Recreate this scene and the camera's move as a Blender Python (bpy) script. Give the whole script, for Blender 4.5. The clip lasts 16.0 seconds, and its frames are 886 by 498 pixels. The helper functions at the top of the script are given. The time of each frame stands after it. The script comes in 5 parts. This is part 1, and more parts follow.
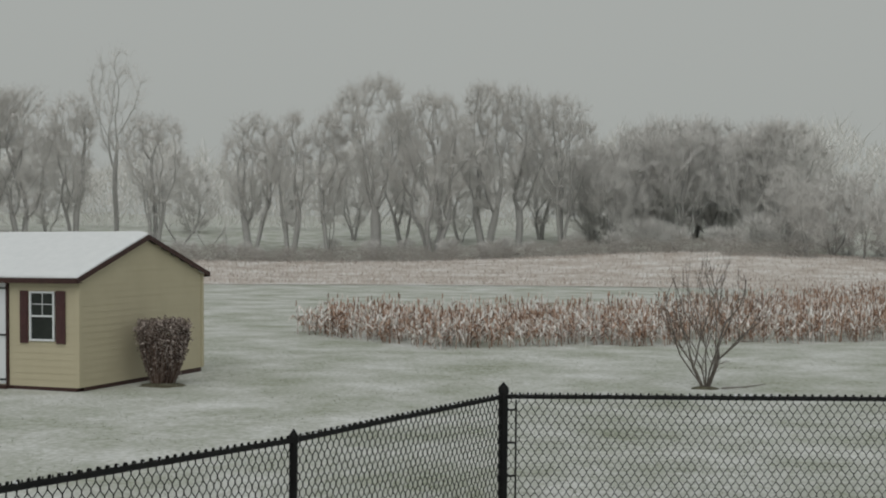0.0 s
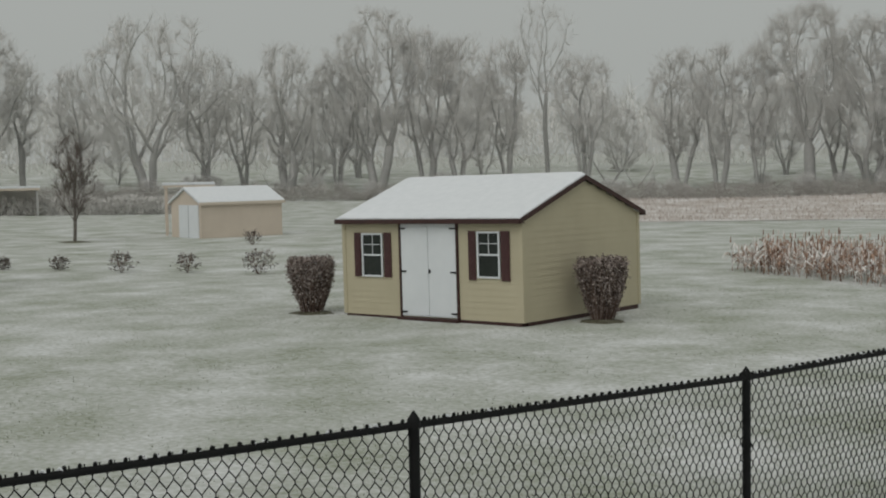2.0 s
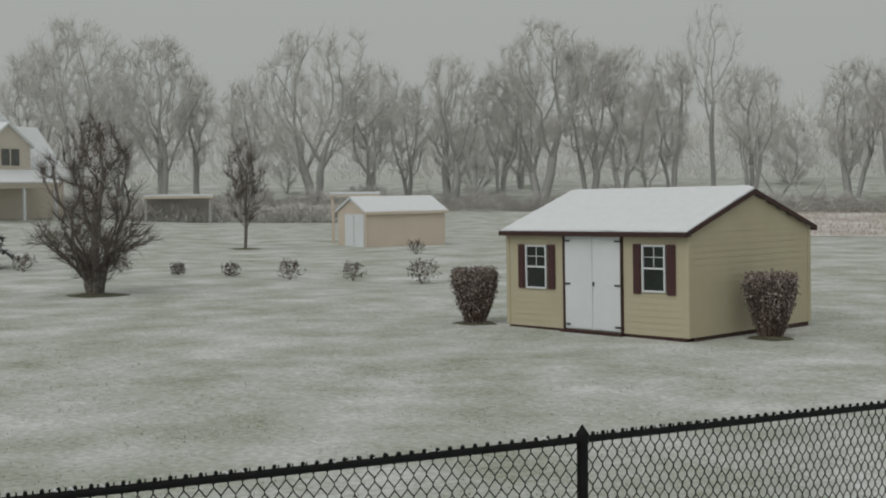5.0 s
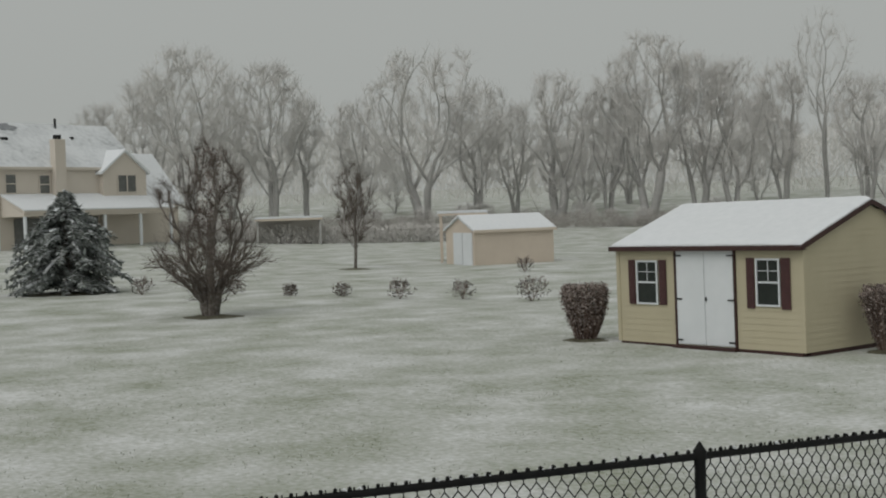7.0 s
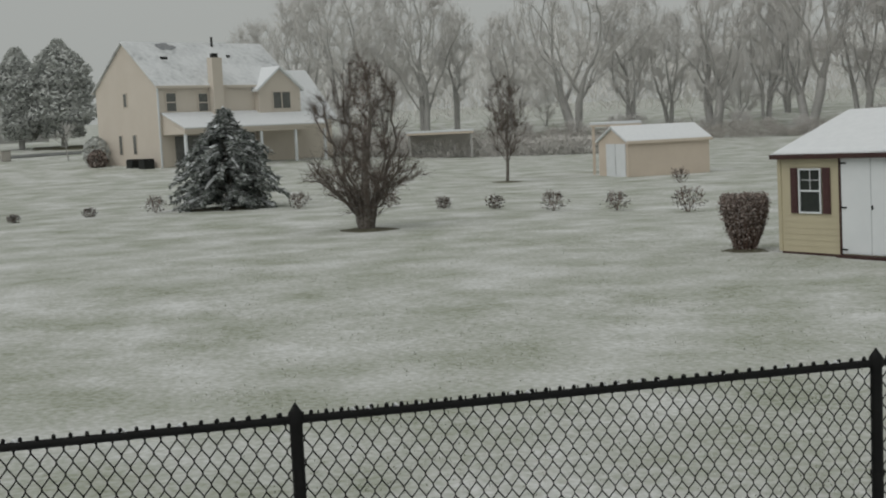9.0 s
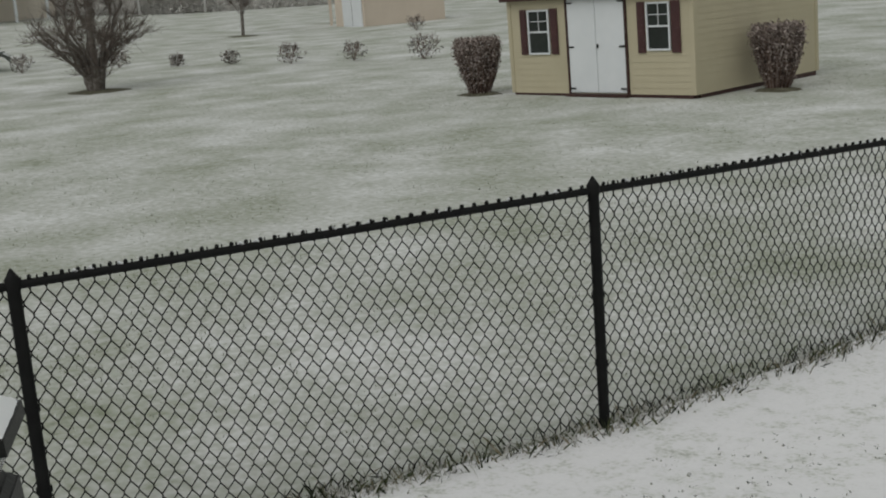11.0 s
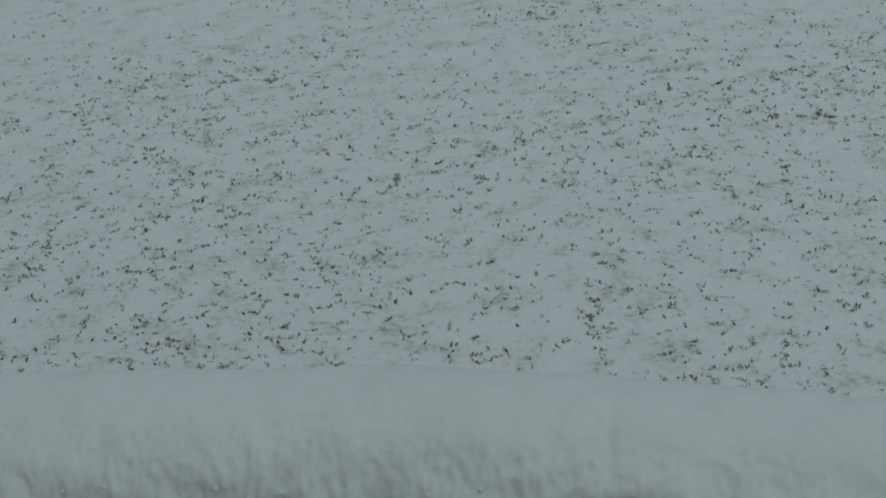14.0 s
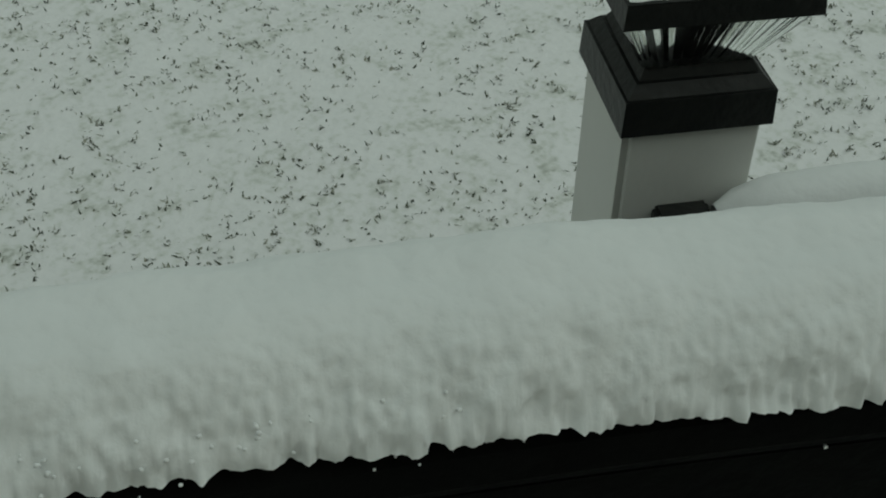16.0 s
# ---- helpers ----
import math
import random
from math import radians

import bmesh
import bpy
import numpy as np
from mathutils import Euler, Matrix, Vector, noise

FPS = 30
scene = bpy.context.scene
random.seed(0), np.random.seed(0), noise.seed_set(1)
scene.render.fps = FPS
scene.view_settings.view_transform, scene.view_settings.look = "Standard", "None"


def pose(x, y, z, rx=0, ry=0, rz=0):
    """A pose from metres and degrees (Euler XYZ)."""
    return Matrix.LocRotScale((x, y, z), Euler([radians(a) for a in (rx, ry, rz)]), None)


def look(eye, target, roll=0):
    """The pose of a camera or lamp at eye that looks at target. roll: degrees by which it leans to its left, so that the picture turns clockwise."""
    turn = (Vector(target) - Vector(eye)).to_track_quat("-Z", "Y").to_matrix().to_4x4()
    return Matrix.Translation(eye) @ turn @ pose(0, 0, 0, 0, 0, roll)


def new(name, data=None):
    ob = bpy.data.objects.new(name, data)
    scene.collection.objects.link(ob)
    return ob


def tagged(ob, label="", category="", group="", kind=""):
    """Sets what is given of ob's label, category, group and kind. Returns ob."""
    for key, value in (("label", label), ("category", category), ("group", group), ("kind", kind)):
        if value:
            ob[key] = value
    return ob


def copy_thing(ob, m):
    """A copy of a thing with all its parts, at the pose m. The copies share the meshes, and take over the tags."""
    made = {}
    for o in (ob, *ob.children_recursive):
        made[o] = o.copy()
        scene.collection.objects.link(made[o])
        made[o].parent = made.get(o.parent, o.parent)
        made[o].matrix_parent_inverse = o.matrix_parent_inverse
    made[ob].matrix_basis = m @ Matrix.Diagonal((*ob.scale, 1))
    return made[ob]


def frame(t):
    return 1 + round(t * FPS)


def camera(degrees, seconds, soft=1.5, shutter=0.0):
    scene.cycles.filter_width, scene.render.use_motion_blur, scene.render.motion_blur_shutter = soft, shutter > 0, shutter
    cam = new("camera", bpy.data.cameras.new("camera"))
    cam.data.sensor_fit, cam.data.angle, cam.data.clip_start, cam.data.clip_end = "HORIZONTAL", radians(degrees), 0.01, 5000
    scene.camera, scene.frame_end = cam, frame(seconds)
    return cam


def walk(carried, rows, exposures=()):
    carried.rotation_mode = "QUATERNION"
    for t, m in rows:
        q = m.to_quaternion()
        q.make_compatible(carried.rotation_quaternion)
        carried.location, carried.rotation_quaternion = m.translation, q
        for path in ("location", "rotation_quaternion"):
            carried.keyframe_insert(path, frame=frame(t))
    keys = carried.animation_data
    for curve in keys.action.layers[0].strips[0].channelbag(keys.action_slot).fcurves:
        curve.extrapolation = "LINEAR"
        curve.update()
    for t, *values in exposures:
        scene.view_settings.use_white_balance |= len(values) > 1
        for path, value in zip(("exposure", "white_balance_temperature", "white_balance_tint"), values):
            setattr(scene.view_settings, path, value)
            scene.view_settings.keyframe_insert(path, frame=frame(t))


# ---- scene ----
cam = camera(38.4, 16.0, soft=2.0)
PATH = [
    (0, (13.153, -17.811, 2.633), (12.455, -15.937, 2.61), 0.5),
    (0.5, (13.162, -17.93, 2.639), (12.301, -16.125, 2.602), 0.2),
    (1, (13.132, -17.944, 2.639), (12.124, -16.218, 2.567), -0.5),
    (1.5, (13.106, -17.983, 2.647), (11.96, -16.347, 2.538), -0.8),
    (2, (13.086, -18.013, 2.651), (11.816, -16.473, 2.533), -1.1),
    (2.5, (13.092, -18.052, 2.662), (11.735, -16.587, 2.547), -1.1),
    (3, (13.109, -18.088, 2.664), (11.687, -16.686, 2.542), -1.0),
    (3.5, (13.123, -18.106, 2.675), (11.68, -16.728, 2.546), -0.9),
    (4, (13.121, -18.111, 2.677), (11.668, -16.742, 2.555), -0.6),
    (4.2, (13.113, -18.112, 2.677), (11.655, -16.748, 2.561), -0.6),
    (6.3, (13.088, -18.092, 2.673), (11.641, -16.714, 2.601), -0.8),
    (6.5, (13.093, -18.1, 2.674), (11.616, -16.753, 2.607), -1.0),
    (7, (13.111, -18.151, 2.68), (11.544, -16.909, 2.614), -1.8),
    (7.5, (13.131, -18.213, 2.677), (11.459, -17.119, 2.598), -2.6),
    (8, (13.126, -18.257, 2.682), (11.366, -17.314, 2.566), -3.0),
    (8.5, (13.07, -18.222, 2.661), (11.307, -17.292, 2.494), -2.9),
    (9, (13.041, -18.198, 2.635), (11.343, -17.159, 2.443), -2.7),
    (9.2, (13.056, -18.193, 2.625), (11.391, -17.104, 2.421), -2.6),
    (11.3, (13.077, -18.056, 2.548), (11.693, -16.693, 2.072), -4.4),
    (11.5, (13.111, -18.036, 2.522), (11.773, -16.634, 2.022), -4.4),
    (12, (13.26, -17.998, 2.414), (12.109, -16.479, 1.808), -5.5),
    (12.5, (13.38, -17.975, 2.386), (12.463, -16.344, 1.686), -4.4),
    (13, (13.398, -17.97, 2.393), (12.759, -16.252, 1.588), -4.6),
    (13.2, (13.385, -17.972, 2.402), (12.935, -16.199, 1.593), -4.8),
    (13.5, (13.419, -17.99, 2.391), (13.159, -16.191, 1.557), -5.0),
    (14, (13.501, -18.021, 2.385), (13.663, -16.276, 1.421), -5.3),
    (14.5, (13.668, -18.129, 2.377), (14.291, -16.635, 1.202), -4.4),
    (15, (13.709, -18.092, 2.375), (14.586, -16.817, 1.108), -2.2),
    (15.5, (13.784, -18.103, 2.375), (14.769, -16.954, 1.067), -1.3),
    (16, (13.881, -18.116, 2.395), (14.959, -17.081, 1.066), 1.2),
]
EXPOSURES = [(0, 0.0, 6500, 10), (9.2, 0.0, 6500, 11), (11.3, -0.05, 6500, 11), (12, -0.5, 6500, 10), (12.5, -0.72, 6500, 10), (13, -0.8, 6400, 7), (13.5, -0.8, 6050, 3), (14, -0.7, 5700, -2), (14.5, -0.22, 5650, -6), (15, 0.07, 5900, -6), (15.5, -0.14, 6150, -8), (16, -0.52, 6300, -8)]
walk(cam, [(t, look(eye, target, roll)) for t, eye, target, roll in PATH], EXPOSURES)

# ---- light: overcast sky in falling snow ----
SUN_EL, SUN_AZ = radians(52), radians(165)
world = bpy.data.worlds.new("world")
scene.world = world
world.use_nodes = True
wn, wl = world.node_tree.nodes, world.node_tree.links
sky = wn.new("ShaderNodeTexSky")
sky.sky_type = "NISHITA"
sky.sun_disc = False
sky.sun_elevation, sky.sun_rotation = SUN_EL, SUN_AZ
sky.dust_density, sky.air_density = 8.0, 1.0
grey = wn.new("ShaderNodeHueSaturation")
grey.inputs["Saturation"].default_value = 0.06
cover = wn.new("ShaderNodeMix")
cover.data_type = "RGBA"
cover.inputs["Factor"].default_value = 0.90
cover.inputs["B"].default_value = (3.93, 4.13, 3.95, 1)
wl.new(sky.outputs["Color"], grey.inputs["Color"])
wl.new(grey.outputs["Color"], cover.inputs["A"])
back = wn["Background"]
back.inputs["Strength"].default_value = 0.1
wl.new(cover.outputs["Result"], back.inputs["Color"])
sun_data = bpy.data.lights.new("sun", "SUN")
sun_data.energy, sun_data.angle, sun_data.color = 0.9, radians(70), (1.0, 0.985, 0.96)
sun_lamp = new("sun", sun_data)
sun_dir = Vector((math.sin(SUN_AZ) * math.cos(SUN_EL), math.cos(SUN_AZ) * math.cos(SUN_EL), math.sin(SUN_EL)))
sun_lamp.matrix_world = look(sun_dir * 40, (0, 0, 0))


# ---- materials ----
def material(name, colors, scale=5.0, rough=0.8, bump=0.0, bump_scale=None, metal=0.0, island=0.0, obj_random=0.0, stretch=(1, 1, 1), fine=None, spec=0.3):
    """Noise over a ramp of colours, a second finer noise and bump; optional variation by island or object."""
    m = bpy.data.materials.new(name)
    m.use_nodes = True
    n, l = m.node_tree.nodes, m.node_tree.links
    b = n["Principled BSDF"]
    b.inputs["Roughness"].default_value, b.inputs["Metallic"].default_value = rough, metal
    b.inputs["Specular IOR Level"].default_value = spec
    co = n.new("ShaderNodeTexCoord")
    mp = n.new("ShaderNodeMapping")
    mp.inputs["Scale"].default_value = stretch
    l.new(co.outputs["Object"], mp.inputs["Vector"])
    tex = n.new("ShaderNodeTexNoise")
    tex.inputs["Scale"].default_value, tex.inputs["Detail"].default_value, tex.inputs["Roughness"].default_value = scale, 5, 0.6
    l.new(mp.outputs["Vector"], tex.inputs["Vector"])
    fac = tex.outputs["Fac"]
    if fine:
        t2 = n.new("ShaderNodeTexNoise")
        t2.inputs["Scale"].default_value, t2.inputs["Detail"].default_value = fine, 3
        l.new(mp.outputs["Vector"], t2.inputs["Vector"])
        mx = n.new("ShaderNodeMath")
        mx.operation = "MULTIPLY_ADD"
        l.new(t2.outputs["Fac"], mx.inputs[0])
        mx.inputs[1].default_value = 0.5
        half = n.new("ShaderNodeMath")
        half.operation = "MULTIPLY_ADD"
        l.new(fac, half.inputs[0])
        half.inputs[1].default_value, half.inputs[2].default_value = 0.8, -0.15
        l.new(half.outputs[0], mx.inputs[2])
        fac = mx.outputs[0]
    for amount, node, out in ((island, "ShaderNodeNewGeometry", "Random Per Island"), (obj_random, "ShaderNodeObjectInfo", "Random")):
        if amount:
            g = n.new(node)
            ad = n.new("ShaderNodeMath")
            ad.operation = "MULTIPLY_ADD"
            l.new(g.outputs[out], ad.inputs[0])
            ad.inputs[1].default_value = amount
            sh = n.new("ShaderNodeMath")
            sh.operation = "SUBTRACT"
            l.new(fac, sh.inputs[0])
            sh.inputs[1].default_value = amount / 2
            l.new(sh.outputs[0], ad.inputs[2])
            fac = ad.outputs[0]
    ramp = n.new("ShaderNodeValToRGB")
    e = ramp.color_ramp.elements
    lo, hi = (0.25, 0.75) if not isinstance(colors[0][0], (tuple, list)) else (0, 1)
    stops = colors if lo == 0 else [(c, lo + (hi - lo) * i / max(1, len(colors) - 1)) for i, c in enumerate(colors)]
    while len(e) < len(stops):
        e.new(0.5)
    for el, (c, p) in zip(e, stops):
        el.position, el.color = p, (*c, 1)
    l.new(fac, ramp.inputs["Fac"])
    l.new(ramp.outputs["Color"], b.inputs["Base Color"])
    if bump:
        bt = n.new("ShaderNodeTexNoise")
        bt.inputs["Scale"].default_value, bt.inputs["Detail"].default_value = bump_scale or scale * 6, 4
        l.new(mp.outputs["Vector"], bt.inputs["Vector"])
        bp = n.new("ShaderNodeBump")
        bp.inputs["Strength"].default_value, bp.inputs["Distance"].default_value = bump, 0.02
        l.new(bt.outputs["Fac"], bp.inputs["Height"])
        l.new(bp.outputs["Normal"], b.inputs["Normal"])
    return m


def snow_topped(m, snow=(0.78, 0.8, 0.82), low=0.35, high=0.75):
    """Lays settled snow on whatever faces up."""
    n, l = m.node_tree.nodes, m.node_tree.links
    b = n["Principled BSDF"]
    src = b.inputs["Base Color"].links[0].from_socket
    geo, sep, rng = n.new("ShaderNodeNewGeometry"), n.new("ShaderNodeSeparateXYZ"), n.new("ShaderNodeMapRange")
    l.new(geo.outputs["True Normal"], sep.inputs[0])
    l.new(sep.outputs["Z"], rng.inputs["Value"])
    rng.inputs["From Min"].default_value, rng.inputs["From Max"].default_value = low, high
    mix = n.new("ShaderNodeMix")
    mix.data_type = "RGBA"
    l.new(rng.outputs["Result"], mix.inputs["Factor"])
    l.new(src, mix.inputs["A"])
    mix.inputs["B"].default_value = (*snow, 1)
    l.new(mix.outputs["Result"], b.inputs["Base Color"])
    return m


SNOW = material("snow", [(0.67, 0.695, 0.71), (0.74, 0.76, 0.775)], 6, 0.75, 0.35, 40)
LEDGE_SNOW = material("ledge_snow", [(0.80, 0.82, 0.83), (0.88, 0.89, 0.90)], 10, 0.8, 0.12, 70)
LAWN = material("lawn", [((0.21, 0.235, 0.165), 0.26), ((0.34, 0.36, 0.30), 0.39), ((0.455, 0.47, 0.435), 0.52), ((0.64, 0.65, 0.64), 0.69)], 0.5, 0.9, 0.8, 14, fine=12)
YARD = material("yard_snow", [((0.46, 0.475, 0.44), 0.28), ((0.68, 0.69, 0.67), 0.39), ((0.78, 0.78, 0.79), 0.48), ((0.84, 0.84, 0.85), 0.8)], 7.0, 0.85, 0.4, 25, fine=38)
MEADOW = material("meadow", [((0.32, 0.26, 0.22), 0.25), ((0.45, 0.40, 0.36), 0.42), ((0.57, 0.53, 0.50), 0.54), ((0.72, 0.72, 0.71), 0.66)], 0.25, 0.95, 0.3, 3, fine=2.5)
MEADOW_GRASS = material("meadow_grass", [(0.40, 0.34, 0.30), (0.54, 0.49, 0.45), (0.70, 0.68, 0.66)], 2, 0.9, island=0.7)
REED = material("reed", [((0.17, 0.10, 0.07), 0.05), ((0.36, 0.235, 0.17), 0.3), ((0.50, 0.38, 0.31), 0.5), ((0.74, 0.72, 0.70), 0.68)], 3, 0.85, island=0.9)
# bark and twig of distant trees, lightened to carry the snowfall haze
HAZE_BARK = material("hazed_bark", [(0.34, 0.338, 0.325), (0.44, 0.435, 0.42)], 2, 0.95)
HAZE_TWIG = material("hazed_twig", [(0.59, 0.58, 0.56), (0.67, 0.66, 0.64)], 1, 0.95)
# distant brown growth, its colour raised towards grey as haze
HAZE_BRUSH = material("hazed_brush", [(0.33, 0.31, 0.285), (0.46, 0.44, 0.41)], 0.3, 0.95)
HAZE_HEDGE = material("hazed_hedge", [(0.50, 0.485, 0.46), (0.62, 0.605, 0.58)], 0.3, 0.95)
# nearly sky-pale: the haze before the back woods is in the colour
HAZE_WOODS = material("hazed_woods", [(0.62, 0.61, 0.58), (0.70, 0.69, 0.665)], 0.1, 0.95)
# nearer bark and twigs, darks raised slightly as painted haze
BARK = material("bark", [(0.075, 0.065, 0.056), (0.15, 0.132, 0.115), (0.27, 0.26, 0.25)], 9, 0.9, 0.5)
TWIG = material("twig", [(0.095, 0.078, 0.066), (0.19, 0.158, 0.138)], 5, 0.9, island=0.3)
HEDGE_TWIG = material("hedge_twig", [(0.06, 0.042, 0.035), (0.15, 0.10, 0.08), (0.27, 0.21, 0.185)], 6, 0.9, island=0.5)
HEDGE_LEAF = material("hedge_leaf", [(0.10, 0.078, 0.066), (0.22, 0.17, 0.15), (0.42, 0.365, 0.335)], 6, 0.85, island=0.8)
# dark green lifted to mid grey-green, standing in for fog over the distance
SPRUCE = snow_topped(material("hazed_spruce_needles", [(0.135, 0.152, 0.14), (0.28, 0.305, 0.285)], 5, 0.85, island=0.4), low=0.78, high=1.2)
# needles far paler than real ones; the difference is painted haze
HAZE_PINE = material("hazed_pine_needles", [(0.51, 0.525, 0.505), (0.58, 0.595, 0.575)], 3, 0.95, island=0.1, spec=0.0)
SIDING = material("cream_siding", [(0.45, 0.405, 0.285), (0.50, 0.455, 0.325)], 1.5, 0.6, 0.06, 30)
SIDING_TAN = material("tan_siding", [(0.57, 0.49, 0.41), (0.63, 0.55, 0.46)], 1.2, 0.7)
STUCCO = material("beige_wall", [(0.57, 0.515, 0.445), (0.62, 0.565, 0.495)], 0.6, 0.8)
TRIM_RED = material("dark_red_trim", [(0.038, 0.02, 0.018), (0.065, 0.03, 0.026)], 4, 0.55, 0.1)
SHUTTER = material("maroon_shutter", [(0.06, 0.03, 0.03), (0.095, 0.042, 0.042)], 5, 0.5)
WHITE = material("white_vinyl", [(0.66, 0.69, 0.71), (0.72, 0.745, 0.765)], 2, 0.45)
POST_WHITE = material("post_vinyl", [(0.66, 0.66, 0.63), (0.72, 0.72, 0.69)], 5, 0.4, 0.05)
BLACK = material("black_metal", [(0.008, 0.009, 0.009), (0.02, 0.021, 0.02)], 20, 0.45, 0.1)
COATED = material("black_coated_wire", [(0.005, 0.0055, 0.0055), (0.012, 0.0125, 0.012)], 9, 0.6, spec=0.15)
RAIL_BLACK = material("ledge_black", [(0.002, 0.0022, 0.002), (0.006, 0.0065, 0.006)], 12, 0.8, 0.15, spec=0.06)
GLASS_DARK = material("window_glass", [(0.012, 0.016, 0.014), (0.03, 0.036, 0.032)], 3, 0.08, spec=0.35)
# dark panes of the distant house, greyed in colour for haze
HOUSE_GLASS = material("hazed_house_glass", [(0.10, 0.105, 0.10), (0.16, 0.165, 0.155)], 3, 0.15, spec=0.5)
WOOD_OLD = material("weathered_wood", [(0.10, 0.092, 0.08), (0.19, 0.175, 0.155)], 6, 0.9, 0.4, stretch=(1, 1, 0.2))
# weathered grey of barn and pole, brightened to include the haze
HAZE_BARN = material("hazed_boards", [(0.34, 0.335, 0.32), (0.42, 0.415, 0.40)], 2, 0.95)
ROOF_BARE = material("bare_shingle", [(0.20, 0.21, 0.22), (0.30, 0.31, 0.32)], 3, 0.9)
SHINGLE = material("shingle", [((0.40, 0.42, 0.43), 0.28), ((0.57, 0.59, 0.60), 0.42), ((0.68, 0.70, 0.71), 0.6)], 0.5, 0.9, fine=3)
LAWN_BLADE = material("lawn_blade", [(0.15, 0.17, 0.11), (0.34, 0.355, 0.30), (0.66, 0.67, 0.65)], 4, 0.9, island=0.9)
YARD_BLADE = material("yard_blade", [(0.05, 0.06, 0.042), (0.15, 0.165, 0.125), (0.34, 0.34, 0.29)], 4, 0.9, island=0.9)
BLADE = material("grass_blade", [(0.03, 0.038, 0.02), (0.085, 0.10, 0.05), (0.20, 0.175, 0.115), (0.55, 0.55, 0.52)], 4, 0.9, island=0.9)
LEDGE_WOOD = material("deck_boards", [(0.16, 0.13, 0.1), (0.24, 0.2, 0.16)], 5, 0.8, 0.2)
ASPHALT = material("road_slush", [(0.10, 0.105, 0.10), (0.22, 0.225, 0.22)], 0.5, 0.9)
clear = bpy.data.materials.new("lamp_glass")
clear.use_nodes = True
cb = clear.node_tree.nodes["Principled BSDF"]
cb.inputs["Transmission Weight"].default_value, cb.inputs["Roughness"].default_value, cb.inputs["IOR"].default_value = 1.0, 0.08, 1.3
cb.inputs["Base Color"].default_value = (0.92, 0.94, 0.92, 1)


# ---- mesh helpers ----
def link_mesh(name, verts, faces, mat, parent=None, label="", smooth=False):
    me = bpy.data.meshes.new(name)
    me.from_pydata([tuple(v) for v in verts], [], faces)
    me.materials.append(mat)
    if smooth:
        me.polygons.foreach_set("use_smooth", [True] * len(me.polygons))
    me.update()
    ob = new(name, me)
    if parent:
        ob.parent = parent
    if label:
        ob["label"] = label
    return ob


def part(name, bm, mat, parent, label="", smooth=False):
    me = bpy.data.meshes.new(name)
    bm.to_mesh(me)
    bm.free()
    me.materials.append(mat)
    if smooth:
        me.polygons.foreach_set("use_smooth", [True] * len(me.polygons))
    ob = new(name, me)
    if parent:
        ob.parent = parent
    if label:
        ob["label"] = label
    return ob


def box(x0, x1, y0, y1, z0, z1, bevel=0.0):
    bm = bmesh.new()
    bmesh.ops.create_cube(bm, size=1, matrix=Matrix.LocRotScale(((x0 + x1) / 2, (y0 + y1) / 2, (z0 + z1) / 2), None, (x1 - x0, y1 - y0, z1 - z0)))
    if bevel:
        bmesh.ops.bevel(bm, geom=bm.edges[:], offset=bevel, segments=2, affect="EDGES")
    return bm


def prism(profile, x0, x1, axis="x"):
    """A closed outline of (u, v) pulled along x (u = y, v = z) or along y (u = x, v = z)."""
    bm = bmesh.new()
    ends = []
    for p in (x0, x1):
        ends.append([bm.verts.new((p, u, v) if axis == "x" else (u, p, v)) for u, v in profile])
    n = len(profile)
    for i in range(n):
        bm.faces.new((ends[0][i], ends[0][(i + 1) % n], ends[1][(i + 1) % n], ends[1][i]))
    bm.faces.new(ends[0])
    bm.faces.new(ends[1])
    bmesh.ops.recalc_face_normals(bm, faces=bm.faces[:])
    return bm


def tube(verts, faces, pts, radii, sides=4):
    """Adds a tapered tube along pts to the lists."""
    pts = [Vector(p) for p in pts]
    start = len(verts)
    for i, p in enumerate(pts):
        d = (pts[min(i + 1, len(pts) - 1)] - pts[max(i - 1, 0)]).normalized()
        a = d.cross(Vector((0.31, 0.95, 0.05))).normalized()
        b = d.cross(a)
        for k in range(sides):
            w = 2 * math.pi * k / sides
            verts.append(p + (a * math.cos(w) + b * math.sin(w)) * radii[i])
    for i in range(len(pts) - 1):
        for k in range(sides):
            k2 = (k + 1) % sides
            faces.append((start + i * sides + k, start + i * sides + k2, start + (i + 1) * sides + k2, start + (i + 1) * sides + k))


def thing(name, label, category, m=None, group="", kind=""):
    ob = tagged(new(name), label, category, group, kind)
    if m is not None:
        ob.matrix_basis = m
    return ob


EYE = Vector((13.1, -18.0))
R_STOPS = (0, 14, 24, 62, 80, 100, 120, 150, 300, 500, 700, 3000)
Z_STOPS = (0, 0, -0.1, -0.33, -0.42, 0.0, 0.75, 1.7, 5.0, 9.0, 12.0, 14.0)
Z_WOODS = (0, 0, -0.1, -0.33, -0.48, -0.55, -0.15, 2.7, 6.0, 9.0, 12.0, 14.0)


def fence_dip(x, y):
    """The shallow swale along the side fence."""
    d = (x - 8.6) * 0.975 - (y + 11.45) * 0.223
    return -0.12 * math.exp(-(d / 1.9) ** 2) * math.exp(-(max(0.0, y + 7.5) / 2.5) ** 2)


